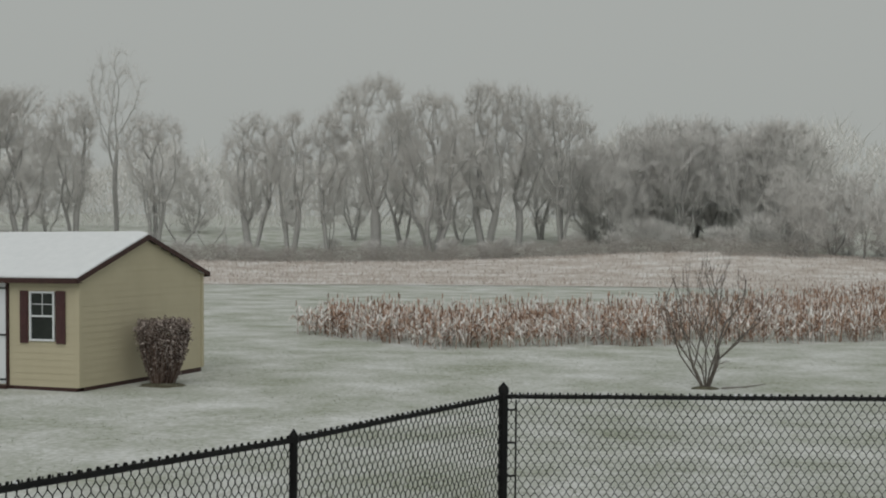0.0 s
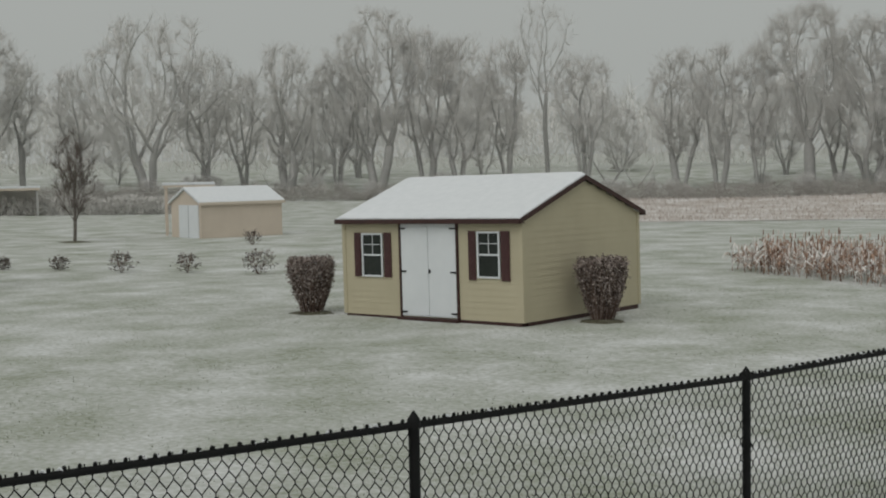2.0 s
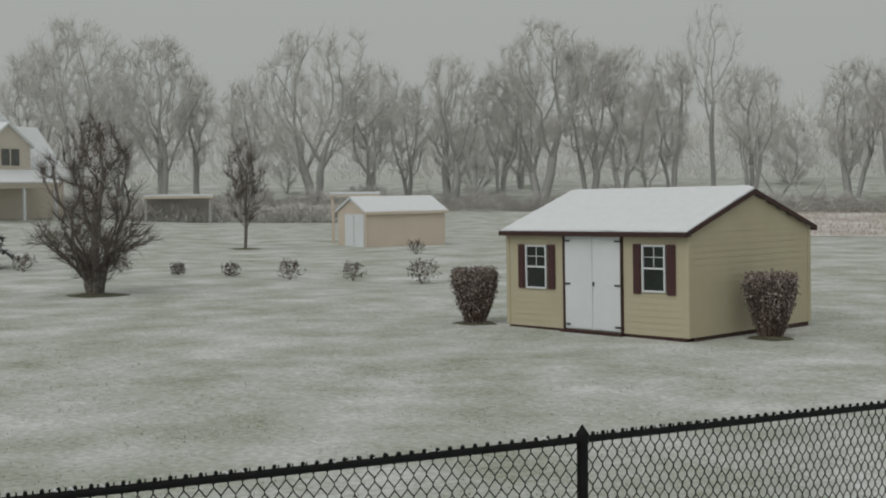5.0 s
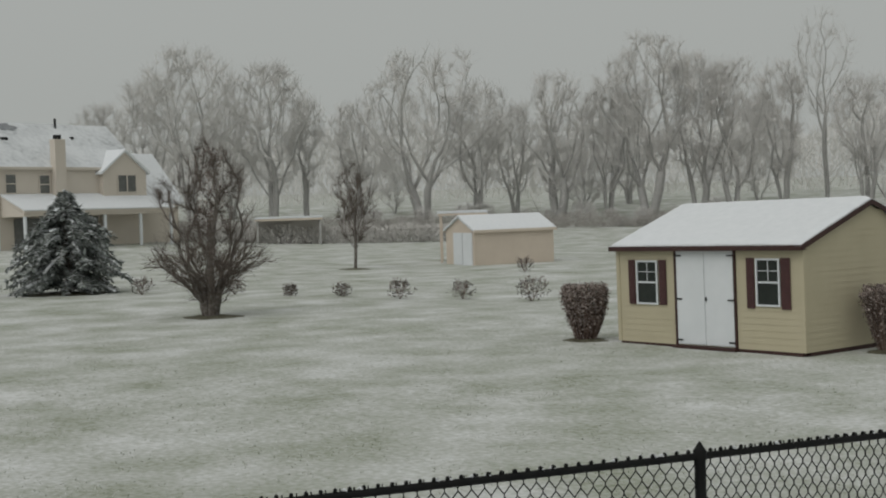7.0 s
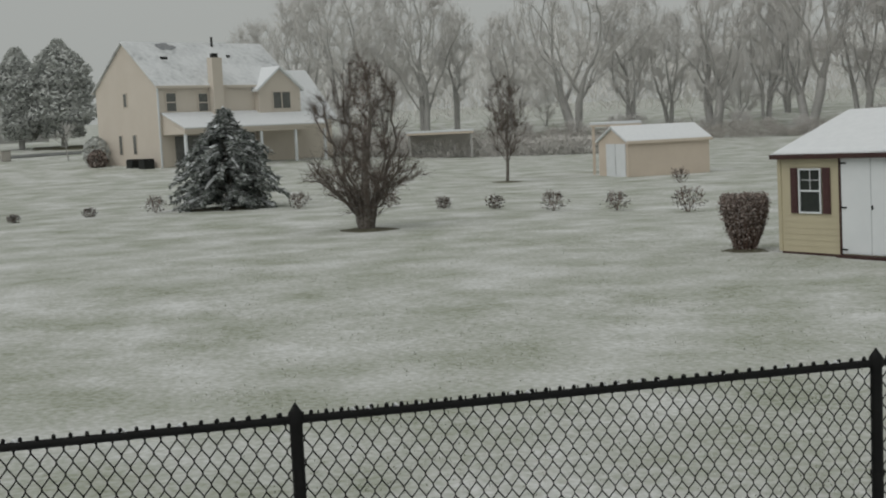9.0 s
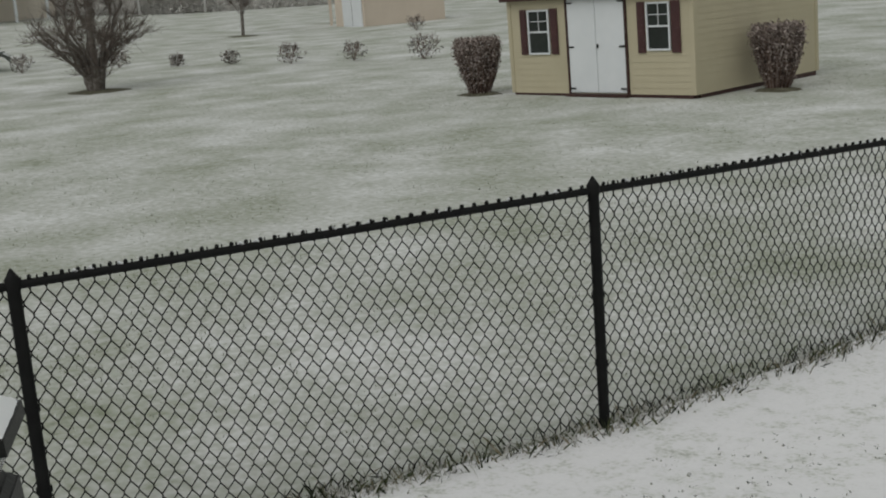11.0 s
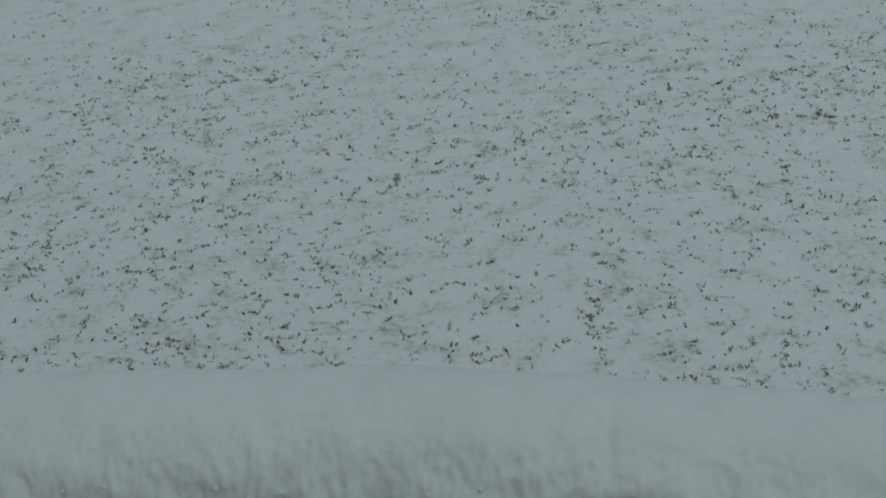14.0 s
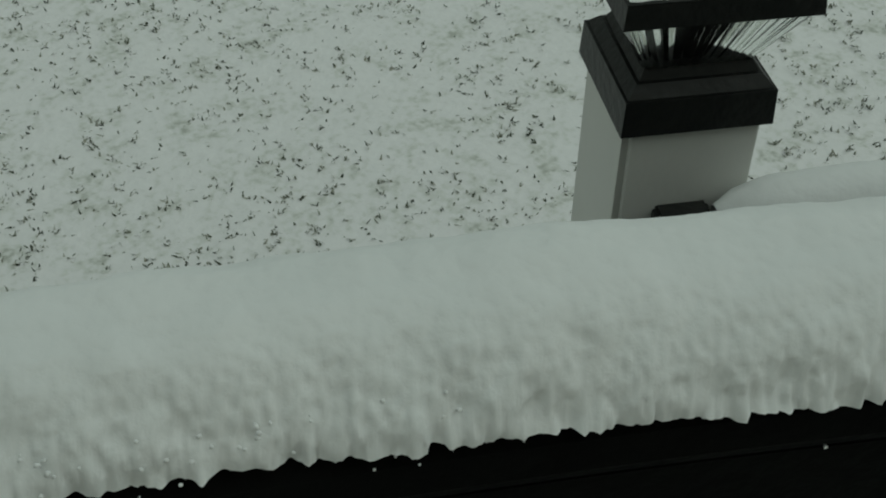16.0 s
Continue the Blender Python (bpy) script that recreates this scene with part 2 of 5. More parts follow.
def ground_z(x, y):
    r = math.hypot(x - EYE.x, y - EYE.y)
    heading = math.degrees(math.atan2(x - EYE.x, y - EYE.y))
    k = min(1.0, max(0.0, (heading + 67) / 8)) if heading < 60 else 0.0
    z = float(np.interp(r, R_STOPS, Z_STOPS)) * (1 - k) + float(np.interp(r, R_STOPS, Z_WOODS)) * k
    z += 1.5 * math.exp(-((x + 3) ** 2 + (y - 102) ** 2) / (2 * 16 ** 2))
    z += 0.75 * math.exp(-((x + 76) ** 2 + (y - 10) ** 2) / (2 * 20 ** 2))
    z += 1.5 * math.exp(-((x + 118) ** 2 + (y - 14) ** 2) / (2 * 24 ** 2))
    z += 0.7 * math.exp(-((x + 84) ** 2 + (y - 70) ** 2) / (2 * 25 ** 2))
    if r > 20:
        z += 0.05 * noise.noise(Vector((x * 0.12, y * 0.12, 0.5)))
    return z + fence_dip(x, y)


# ---- ground ----
def polar_sheet(name, radii, a0, a1, steps, lift, mat, label):
    """A sheet of ground between the given distances and headings (degrees, clockwise from +y)."""
    full = a1 - a0 >= 360
    verts, faces = [], []
    n = steps if full else steps + 1
    for r in radii:
        for k in range(n):
            h = radians(a0 + (a1 - a0) * k / steps)
            x, y = EYE.x + r * math.sin(h), EYE.y + r * math.cos(h)
            verts.append((x, y, ground_z(x, y) + lift))
    for i in range(len(radii) - 1):
        for k in range(steps):
            k2 = (k + 1) % n
            faces.append((i * n + k, i * n + k2, (i + 1) * n + k2, (i + 1) * n + k))
    return tagged(link_mesh(name, verts, faces, mat, smooth=True), label, name, kind="structure")


rings = [0.01] + list(np.arange(2, 30, 1.0)) + list(np.arange(30, 160, 2.5)) + [170, 190, 220, 260, 320, 400, 500, 600, 700, 1000, 1800, 3000]
polar_sheet("ground", rings, 0, 360, 240, 0.0, LAWN, "lawn grass thinly dusted with fresh snow")

POSTS = [(5.60, -21.55, 1.30), (6.63, -18.65, 1.31), (7.62, -15.74, 1.31), (8.59, -12.84, 1.31), (9.07, -9.82, 1.20), (9.66, -6.83, 1.19), (13.12, -5.75, 1.22), (16.6, -4.66, 1.22), (20.1, -3.57, 1.22)]


def yard_sheet():
    verts, faces = [], []
    edge = [Vector((p[0], p[1])) for p in POSTS]
    centre = Vector((15.0, -19.0))
    ring_pts = []
    for a, b in zip(edge, edge[1:]):
        for i in range(12):
            ring_pts.append(a.lerp(b, i / 12))
    ring_pts += [edge[-1], Vector((24, -12)), Vector((26, -24)), Vector((14, -30)), Vector((6, -27))]
    n = len(ring_pts)
    rows = 24
    for j in range(rows + 1):
        for p in ring_pts:
            q = centre.lerp(p, 0.02 + 0.98 * j / rows)
            verts.append((q.x, q.y, 0.03 + 0.012 * noise.noise(Vector((q.x, q.y, 0)) * 0.9) + fence_dip(q.x, q.y)))
    for j in range(rows):
        for k in range(n):
            k2 = (k + 1) % n
            faces.append((j * n + k, j * n + k2, (j + 1) * n + k2, (j + 1) * n + k))
    return tagged(link_mesh("yard", verts, faces, YARD, smooth=True), "fenced yard under a nearly closed sheet of snow", "yard", kind="structure")


yard_sheet()
polar_sheet("meadow", list(np.arange(76, 121, 1.5)), -42, 24, 110, 0.025, MEADOW, "strip of dead tan meadow grass dusted with snow")


def blades(name, count, place, height, width, mat, label, category, lean=0.5, seed=1):
    rng = random.Random(seed)
    verts, faces = [], []
    for _ in range(count):
        p = place(rng)
        if p is None:
            continue
        x, y, z = p
        h, w = height * rng.uniform(0.5, 1.3), width * rng.uniform(0.6, 1.4)
        a, b = rng.uniform(0, 6.283), rng.uniform(0, 6.283)
        l = lean * rng.uniform(0.3, 1.3)
        up = math.sqrt(max(0.05, 1 - min(l, 0.97) ** 2))
        dx, dy = math.cos(a) * l, math.sin(a) * l
        wx, wy = math.cos(b) * w / 2, math.sin(b) * w / 2
        s = len(verts)
        verts += [(x - wx, y - wy, z), (x + wx, y + wy, z), (x + dx * h * 0.55 + wx * 0.7, y + dy * h * 0.55 + wy * 0.7, z + h * up * 0.65), (x + dx * h * 1.1, y + dy * h * 1.1, z + h * up)]
        faces += [(s, s + 1, s + 2), (s, s + 2, s + 3)]
    return tagged(link_mesh(name, verts, faces, mat), label, category, kind="stuff")


# ---- trees ----
def grow(seed, height, stems=1, spread=0.25, levels=3, kids=(7, 7, 7), fork=0.3, base_r=0.22, up=0.25, ratio=0.5, twig_r=0.012, angle=(0.45, 0.95), wob0=0.10):
    """A leafless tree: lists of limbs (points, radii) for the wood and for the twigs."""
    rng = random.Random(seed)
    wood, twigs = [], []

    def limb(p, d, length, r, level):
        steps = 5 if level == 0 else (4 if level == 1 else 3)
        pts, radii, q, dd = [p], [r], p.copy(), d.copy()
        r_end = max(twig_r * 0.6, r * 0.38)
        for i in range(steps):
            wob = 0.16 if level else wob0
            dd = (dd + Vector((rng.gauss(0, wob), rng.gauss(0, wob), rng.gauss(0, wob * 0.6) + up * 0.3 * (level > 0)))).normalized()
            q = q + dd * length / steps
            pts.append(q.copy())
            radii.append(r + (r_end - r) * (i + 1) / steps)
        (twigs if level >= levels - 1 else wood).append((pts, radii))
        if level >= levels:
            return
        n = kids[min(level, len(kids) - 1)]
        for k in range(n):
            f = rng.uniform(fork if level == 0 else 0.2, 1.0) if k < n - 2 else rng.uniform(0.85, 1.0)
            s = f * steps
            i = min(int(s), steps - 1)
            at = pts[i].lerp(pts[i + 1], s - i)
            along = (pts[i + 1] - pts[i]).normalized()
            side = along.cross(Vector((rng.gauss(0, 1), rng.gauss(0, 1), rng.gauss(0, 1)))).normalized()
            th = rng.uniform(*angle) * (0.75 if f > 0.85 else 1.0)
            dirn = (along * math.cos(th) + side * math.sin(th) + Vector((0, 0, up))).normalized()
            rr = (r + (r_end - r) * f) * rng.uniform(0.45, 0.7)
            limb(at, dirn, length * ratio * rng.uniform(0.7, 1.25) * (1.15 - 0.45 * f), max(rr, twig_r), level + 1)

    for s in range(stems):
        a = 6.283 * s / stems + rng.uniform(-0.6, 0.6)
        l = spread * rng.uniform(0.5, 1.3) if stems > 1 else rng.uniform(0, 0.06)
        d = Vector((math.cos(a) * l, math.sin(a) * l, 1)).normalized()
        limb(Vector((math.cos(a), math.sin(a), 0)) * base_r * 0.7 * (stems > 1), d, height * rng.uniform(0.62, 0.8), base_r * rng.uniform(0.75, 1.1) / (1 + 0.15 * (stems - 1)), 0)
    return wood, twigs


def crown_cloud(rng, count, height, width, foot, seed, belly=0.55, lobes=0.35):
    """Points spread through an uneven domed crown between foot * height and height."""
    pts = []
    while len(pts) < count:
        u = rng.random()
        prof = min(1.0, 0.30 + 1.35 * u / belly * 0.75)
        if u > belly:
            prof *= math.sqrt(max(0.0, 1 - ((u - belly) / (1.02 - belly)) ** 2))
        a = rng.uniform(0, 6.283)
        z = height * (foot + (1 - foot) * u)
        lobe = 1 + 1.3 * lobes * noise.noise(Vector((math.cos(a) * 1.3, math.sin(a) * 1.3, z / height * 3 + seed * 3.7))) * 1.6
        if rng.random() > prof:
            continue
        rr = width / 2 * prof * lobe * rng.random() ** 0.42
        if noise.noise(Vector((math.cos(a) * rr, math.sin(a) * rr, z)) * (8 / height) + Vector((seed, 0, 0))) < -0.16:
            continue
        pts.append(Vector((math.cos(a) * rr, math.sin(a) * rr, z)))
    return pts


def branch_out(seed, starts, targets, base_r, bend=0.35, tip_r=0.018, twigs=1500, twig_len=0.9, twig_r=0.011, limit=0.05, rise=0.5):
    """Joins target points to the stems by short ways, thickens limbs towards the root, and adds fine twigs at the ends."""
    rng = random.Random(seed)
    pos, parent, length = [], [], []
    for stem in starts:
        for i, p in enumerate(stem):
            parent.append(-1 if i == 0 else len(pos) - 1)
            length.append(0.0 if i == 0 else length[-1] + (Vector(p) - pos[-1]).length)
            pos.append(Vector(p))
    first = len(pos)
    tg = np.array([tuple(p) for p in targets])
    best = np.full(len(tg), 1e9)
    near = np.zeros(len(tg), int)

    def offer(i):
        c = np.sqrt(((tg - np.array(pos[i])) ** 2).sum(1)) + bend * length[i] + np.maximum(0, pos[i].z - tg[:, 2]) * 0.9
        m = c < best
        best[m] = c[m]
        near[m] = i

    for i in range(first):
        offer(i)
    done = np.zeros(len(tg), bool)
    for _ in range(len(tg)):
        k = int(np.argmin(np.where(done, 1e9, best)))
        done[k] = True
        p = int(near[k])
        q = Vector(tg[k])
        parent.append(p)
        length.append(length[p] + (q - pos[p]).length)
        pos.append(q)
        offer(len(pos) - 1)
    n = len(pos)
    load = [0.0] * n
    kids = [[] for _ in range(n)]
    for i in range(n - 1, -1, -1):
        load[i] = load[i] + 0.0 if load[i] else 1.0
        if parent[i] >= 0:
            load[parent[i]] += load[i]
            kids[parent[i]].append(i)
    most = max(load)
    rad = [tip_r + (base_r - tip_r) * (w / most) ** 0.86 for w in load]
    wood, fine = [], []
    for i in range(n):
        p = parent[i]
        if p >= 0 and i != max(kids[p], key=lambda c: load[c]):
            chain = [p, i]
        elif p < 0:
            chain = [i]
        else:
            continue
        while kids[chain[-1]]:
            chain.append(max(kids[chain[-1]], key=lambda c: load[c]))
        rr = [rad[c] for c in chain]
        if p >= 0:
            rr[0] = rr[1]
        if len(chain) > 1:
            pts = [pos[c] for c in chain]
            for j in range(1, len(pts) - 1):
                pts[j] = pts[j] * 0.5 + (pts[j - 1] + pts[j + 1]) * 0.25
            (wood if max(rr) > limit else fine).append((pts, rr))
    outer = [i for i in range(first, n) if load[i] < 6]
    for _ in range(twigs):
        i = rng.choice(outer)
        along = (pos[i] - pos[parent[i]]).normalized()
        d = (along + Vector((rng.gauss(0, 0.75), rng.gauss(0, 0.75), rng.gauss(rise, 0.55)))).normalized() * twig_len * rng.uniform(0.4, 1.3)
        a = pos[parent[i]].lerp(pos[i], rng.random())
        fine.append(([a, a + d], [twig_r, twig_r * 0.45]))
    return wood, fine


def lean_stems(seed, stems, spread, height, base_r, steps=4):
    rng = random.Random(seed)
    out = []
    for k in range(stems):
        a = 6.283 * k / stems + rng.uniform(-0.5, 0.5)
        l = spread * rng.uniform(0.6, 1.3) if stems > 1 else rng.uniform(0, 0.08)
        h = height * rng.uniform(0.85, 1.15)
        foot = Vector((math.cos(a), math.sin(a), 0)) * base_r * 0.9 * (stems > 1)
        out.append([foot + Vector((math.cos(a) * l * h * (j / steps) ** 1.2 + rng.gauss(0, 0.012) * h * (j > 0), math.sin(a) * l * h * (j / steps) ** 1.2 + rng.gauss(0, 0.012) * h * (j > 0), h * j / steps)) for j in range(steps + 1)])
    return out


def tree_thing(name, label, m, wood, twigs, bark, twig_mat, group="", category="tree", sides=5):
    ob = thing(name, label, category, m, group)
    v, f = [], []
    for pts, radii in wood:
        tube(v, f, pts, radii, sides)
    link_mesh("trunk", v, f, bark, ob, smooth=True)
    v, f = [], []
    for pts, radii in twigs:
        tube(v, f, pts, radii, 3)
    link_mesh("crown", v, f, twig_mat, ob)
    return ob


# ---- chain-link fence ----
PITCH, CELL = 0.072, 0.118


def fence_panel(parent, a, b, name="mesh_panel"):
    """Woven zigzag wires between two posts, from the ground to just above the top rail."""
    ax, ay, az = a
    bx, by, bz = b
    length = math.hypot(bx - ax, by - ay)
    verts, faces = [], []
    step = PITCH / 2
    n = int(length / step)
    rise = CELL / 2
    rows = int(1.38 / rise)
    for i in range(n + 1):
        pts = []
        for k in range(rows + 1):
            u = ((i + 0.5) * step + (step / 2 - 0.001) * (1 if (k + i) % 2 else -1)) / length
            u = min(max(u, 0.004), 0.996)
            top = az + (bz - az) * u
            z = top + 0.006 - (rows - k) * rise
            if z < 0.02 + fence_dip(ax + (bx - ax) * u, ay + (by - ay) * u):
                continue
            side = 0.003 * (1 if (k + i) % 2 else -1)
            for dz in (-0.14, 0.14):
                pts.append((ax + (bx - ax) * u + side * (by - ay) / length, ay + (by - ay) * u - side * (bx - ax) / length, z + dz * rise))
        tube(verts, faces, pts, [0.0042] * len(pts), 3)
    return link_mesh(name, verts, faces, COATED, parent, "black woven wire")


fence = thing("chain_link_fence", "black coated chain-link fence standing in snowy grass", "fence")
for i, (x, y, z) in enumerate(POSTS):
    corner = i == 5
    v, f = [], []
    r = 0.042 if corner else 0.031
    tube(v, f, [(x, y, -0.2), (x, y, z + (0.06 if corner else 0.01))], [r, r], 12)
    post = link_mesh("post", v, f, COATED, fence, smooth=True)
    v, f = [], []
    zt = z + (0.06 if corner else 0.01)
    tube(v, f, [(x, y, zt - 0.05), (x, y, zt), (x, y, zt + 0.022), (x, y, zt + 0.05)], [r + 0.006, r + 0.006, r * 0.7, 0.004], 12)
    link_mesh("cap", v, f, COATED, post, smooth=True)
    for h in ((0.15, 0.45, 0.75, 1.05) if corner else (0.3, 0.7)):
        v, f = [], []
        tube(v, f, [(x, y, h - 0.012), (x, y, h + 0.012)], [r + 0.008] * 2, 10)
        if corner:
            tube(v, f, [(x, y, h), (x + 0.11, y + 0.034, h)], [0.009, 0.009], 4)
        link_mesh("band", v, f, COATED, post)
x, y, z = POSTS[5]
v, f = [], []
tube(v, f, [(x + 0.11, y + 0.034, 0.05), (x + 0.11, y + 0.034, z - 0.05)], [0.009, 0.009], 6)
link_mesh("tension_bar", v, f, COATED, fence)
for a, b in zip(POSTS, POSTS[1:]):
    v, f = [], []
    tube(v, f, [(a[0], a[1], a[2] - 0.02), (b[0], b[1], b[2] - 0.02)], [0.021, 0.021], 10)
    rail = link_mesh("top_rail", v, f, COATED, fence, smooth=True)
    fence_panel(fence, a, b)
    # knuckles standing over the rail, and specks of snow caught on it
    n = int(math.hypot(b[0] - a[0], b[1] - a[1]) / PITCH)
    v, f = [], []
    sv, sf = [], []
    rng = random.Random(int(a[0] * 100))
    for k in range(n):
        u = (k + 1) / n
        p = Vector(a).lerp(Vector(b), min(u, 0.995))
        tube(v, f, [p + Vector((0, 0, -0.005)), p + Vector((0.004, 0, 0.012)), p + Vector((0, 0, 0.018))], [0.010, 0.011, 0.007], 6)
        if rng.random() < 0.4:
            q = Vector(a).lerp(Vector(b), rng.random())
            tube(sv, sf, [q + Vector((-0.012, -0.01, 0.0)), q + Vector((0.0, 0, 0.008)), q + Vector((0.012, 0.01, 0.0))], [0.004, 0.009, 0.004], 5)
    tagged(link_mesh("knuckles", v, f, COATED, rail), kind="stuff")
    tagged(link_mesh("snow_specks", sv, sf, SNOW, rail, "caught snow"), kind="stuff")


def along_fence(rng):
    k = rng.randrange(len(POSTS) - 1)
    a, b = POSTS[k], POSTS[k + 1]
    u = rng.random()
    if noise.noise(Vector((k * 7.0 + u * 6, 0.3, 0))) < rng.uniform(-0.6, 0.35):
        return None
    x, y = a[0] + (b[0] - a[0]) * u + rng.gauss(0, 0.07) + 0.03, a[1] + (b[1] - a[1]) * u + rng.gauss(0, 0.07)
    return (x, y, 0.015 + fence_dip(x, y))


def yard_tufts():
    """Where grass shows through the thin snow of the yard: small flattened tufts, most of them near the deck."""
    rng = random.Random(41)
    out = []
    for _ in range(120000):
        x, y = rng.uniform(8.0, 20.0), rng.uniform(-17.2, -5.6)
        d = Vector((x - 13.6, y + 18)).length
        if d > 13 or x < 8.2 + (y + 14) * 0.2 or y > -6.75 + (x - 9.7) * 0.31 - 0.2:
            continue
        c = 0.7 * noise.noise(Vector((x * 0.9, y * 0.9, 2))) + 0.5 * noise.noise(Vector((x * 4, y * 4, 7)))
        if c < rng.uniform(-0.85, 1.0) + 0.17 * max(0, d - 4.4) + 0.5 * max(0, 1.6 - 0.5 * (x - 8.2 - (y + 14) * 0.2)):
            continue
        out.append((x, y, rng.gauss(-0.25, 0.9), rng.random() ** 2))
    return out


TUFTS = yard_tufts()


def in_yard(rng):
    x, y, a, k = rng.choice(TUFTS)
    if rng.random() > k + 0.12:
        return None
    g, h = rng.gauss(0, 0.004 + 0.016 * k), rng.gauss(0, 0.003 + 0.004 * k)
    x, y = x + g * math.cos(a) - h * math.sin(a), y + g * math.sin(a) + h * math.cos(a)
    return (x, y, 0.030 + 0.012 * noise.noise(Vector((x, y, 0)) * 0.9) + fence_dip(x, y))


def outer_lawn(rng):
    a, r = radians(rng.uniform(-72, 20)), rng.uniform(5.5, 30)
    x, y = EYE.x + r * math.sin(a), EYE.y + r * math.cos(a)
    if (x > 8.5 + (y + 13) * 0.17 and y < -6.7 + (x - 9.7) * 0.31) or (-4.5 < x < 0.3 and -0.2 < y < 4.3):
        return None
    if noise.noise(Vector((x * 0.5, y * 0.9, 5))) + 0.5 * noise.noise(Vector((x * 3, y * 3, 1))) < rng.uniform(-0.3, 0.8):
        return None
    return (x, y, ground_z(x, y) - 0.005)


blades("fence_grass", 19000, along_fence, 0.095, 0.011, BLADE, "long dark grass tufts uncut along the fence", "grass", 0.85, 3)
blades("yard_grass", 125000, in_yard, 0.015, 0.0075, YARD_BLADE, "grass tips poking through thin snow", "grass", 0.96, 4)
blades("lawn_grass", 140000, outer_lawn, 0.032, 0.010, LAWN_BLADE, "green grass tips poking through the snow", "grass", 0.8, 5)


# ---- reeds and meadow grass ----
def reed_bed(rng):
    x, y = rng.uniform(-6, 46), rng.uniform(9, 60)
    left = -3.2 + 0.9 * noise.noise(Vector((y * 0.4, 0, 0)))
    front = max(12.3 - 0.55 * (x + 0.5), 11.0 + 0.82 * (x - 3.0)) + 0.5 * noise.noise(Vector((x * 0.6, 4, 0)))
    back = 17.2 + 1.05 * (x + 3.2) if x < 4 else 24.8 + 3.2 * (x - 4)
    if x < left or y < front or y > back or noise.noise(Vector((x * 0.7, y * 0.7, 9))) < -0.35:
        return None
    if y > front + 5 and rng.random() < 0.35:
        return None
    return (x, y, ground_z(x, y))


def reeds():
    rng = random.Random(8)
    verts, faces = [], []
    made = 0
    while made < 15000:
        p = reed_bed(rng)
        if p is None:
            continue
        made += 1
        x, y, z = p
        h = rng.uniform(0.38, 0.85) * (1 + 0.25 * noise.noise(Vector((x * 0.5, y * 0.5, 0))))
        a, l = rng.uniform(0, 6.283), rng.uniform(0.02, 0.3)
        top = Vector((x + math.cos(a) * l * h, y + math.sin(a) * l * h, z + h))
        tube(verts, faces, [(x, y, z - 0.03), top], [0.012, 0.008], 3)
        if rng.random() < 0.5:
            tube(verts, faces, [top, top + Vector((0.01, 0, 0.05)), top + Vector((0.01, 0.01, 0.17))], [0.008, 0.026, 0.012], 4)
        for _ in range(3):
            q = Vector((x, y, z)).lerp(top, rng.uniform(0.15, 0.85))
            b = rng.uniform(0, 6.283)
            w = Vector((-math.sin(b), math.cos(b), 0)) * 0.022
            o = Vector((math.cos(b), math.sin(b), 0))
            s, L = len(verts), rng.uniform(0.2, 0.5)
            verts += [q - w, q + w, q + o * L * 0.6 + Vector((0, 0, L * 0.35)) + w, q + o * L * 0.6 + Vector((0, 0, L * 0.35)) - w, q + o * L + Vector((0, 0, -L * 0.1))]
            faces += [(s, s + 1, s + 2, s + 3), (s + 3, s + 2, s + 4)]
    return tagged(link_mesh("reeds", verts, faces, REED), "dense bed of dead brown reeds flecked with snow", "reeds", kind="stuff")


reeds()


def meadow_place(rng):
    a, r = radians(rng.uniform(-41, 23)), rng.uniform(76, 118)
    x, y = EYE.x + r * math.sin(a), EYE.y + r * math.cos(a)
    return (x, y, ground_z(x, y) + 0.05)


blades("meadow_grass", 22000, meadow_place, 0.26, 0.05, MEADOW_GRASS, "dead tan meadow grass", "grass", 0.5, 6)

# ---- far tree line ----
def woods_kind(seed, height, width, stems=2, spread=0.3, foot=0.3, base_r=0.3, belly=0.62, thick=1.0):
    """A leafless hedgerow tree: a few rising stems and a domed crown full of fine twigs."""
    rng = random.Random(seed)
    area = width * height * (1 - foot)
    count = int(min(460, 120 + 3.6 * area))
    pts = crown_cloud(rng, count, height * 0.96, width, foot, seed, belly)
    return branch_out(seed, lean_stems(seed, stems, spread, height * foot * 1.15, base_r), pts, base_r / math.sqrt(stems) * 1.6, 0.58, 0.0115, int(min(7000, 66 * area) * thick), 1.1, 0.0125, 0.05, 0.3)


def placed(heading, dist, drop=0.1, turn=0.0):
    x, y = EYE.x + dist * math.sin(radians(heading)), EYE.y + dist * math.cos(radians(heading))
    return pose(x, y, ground_z(x, y) - drop, 0, 0, turn)


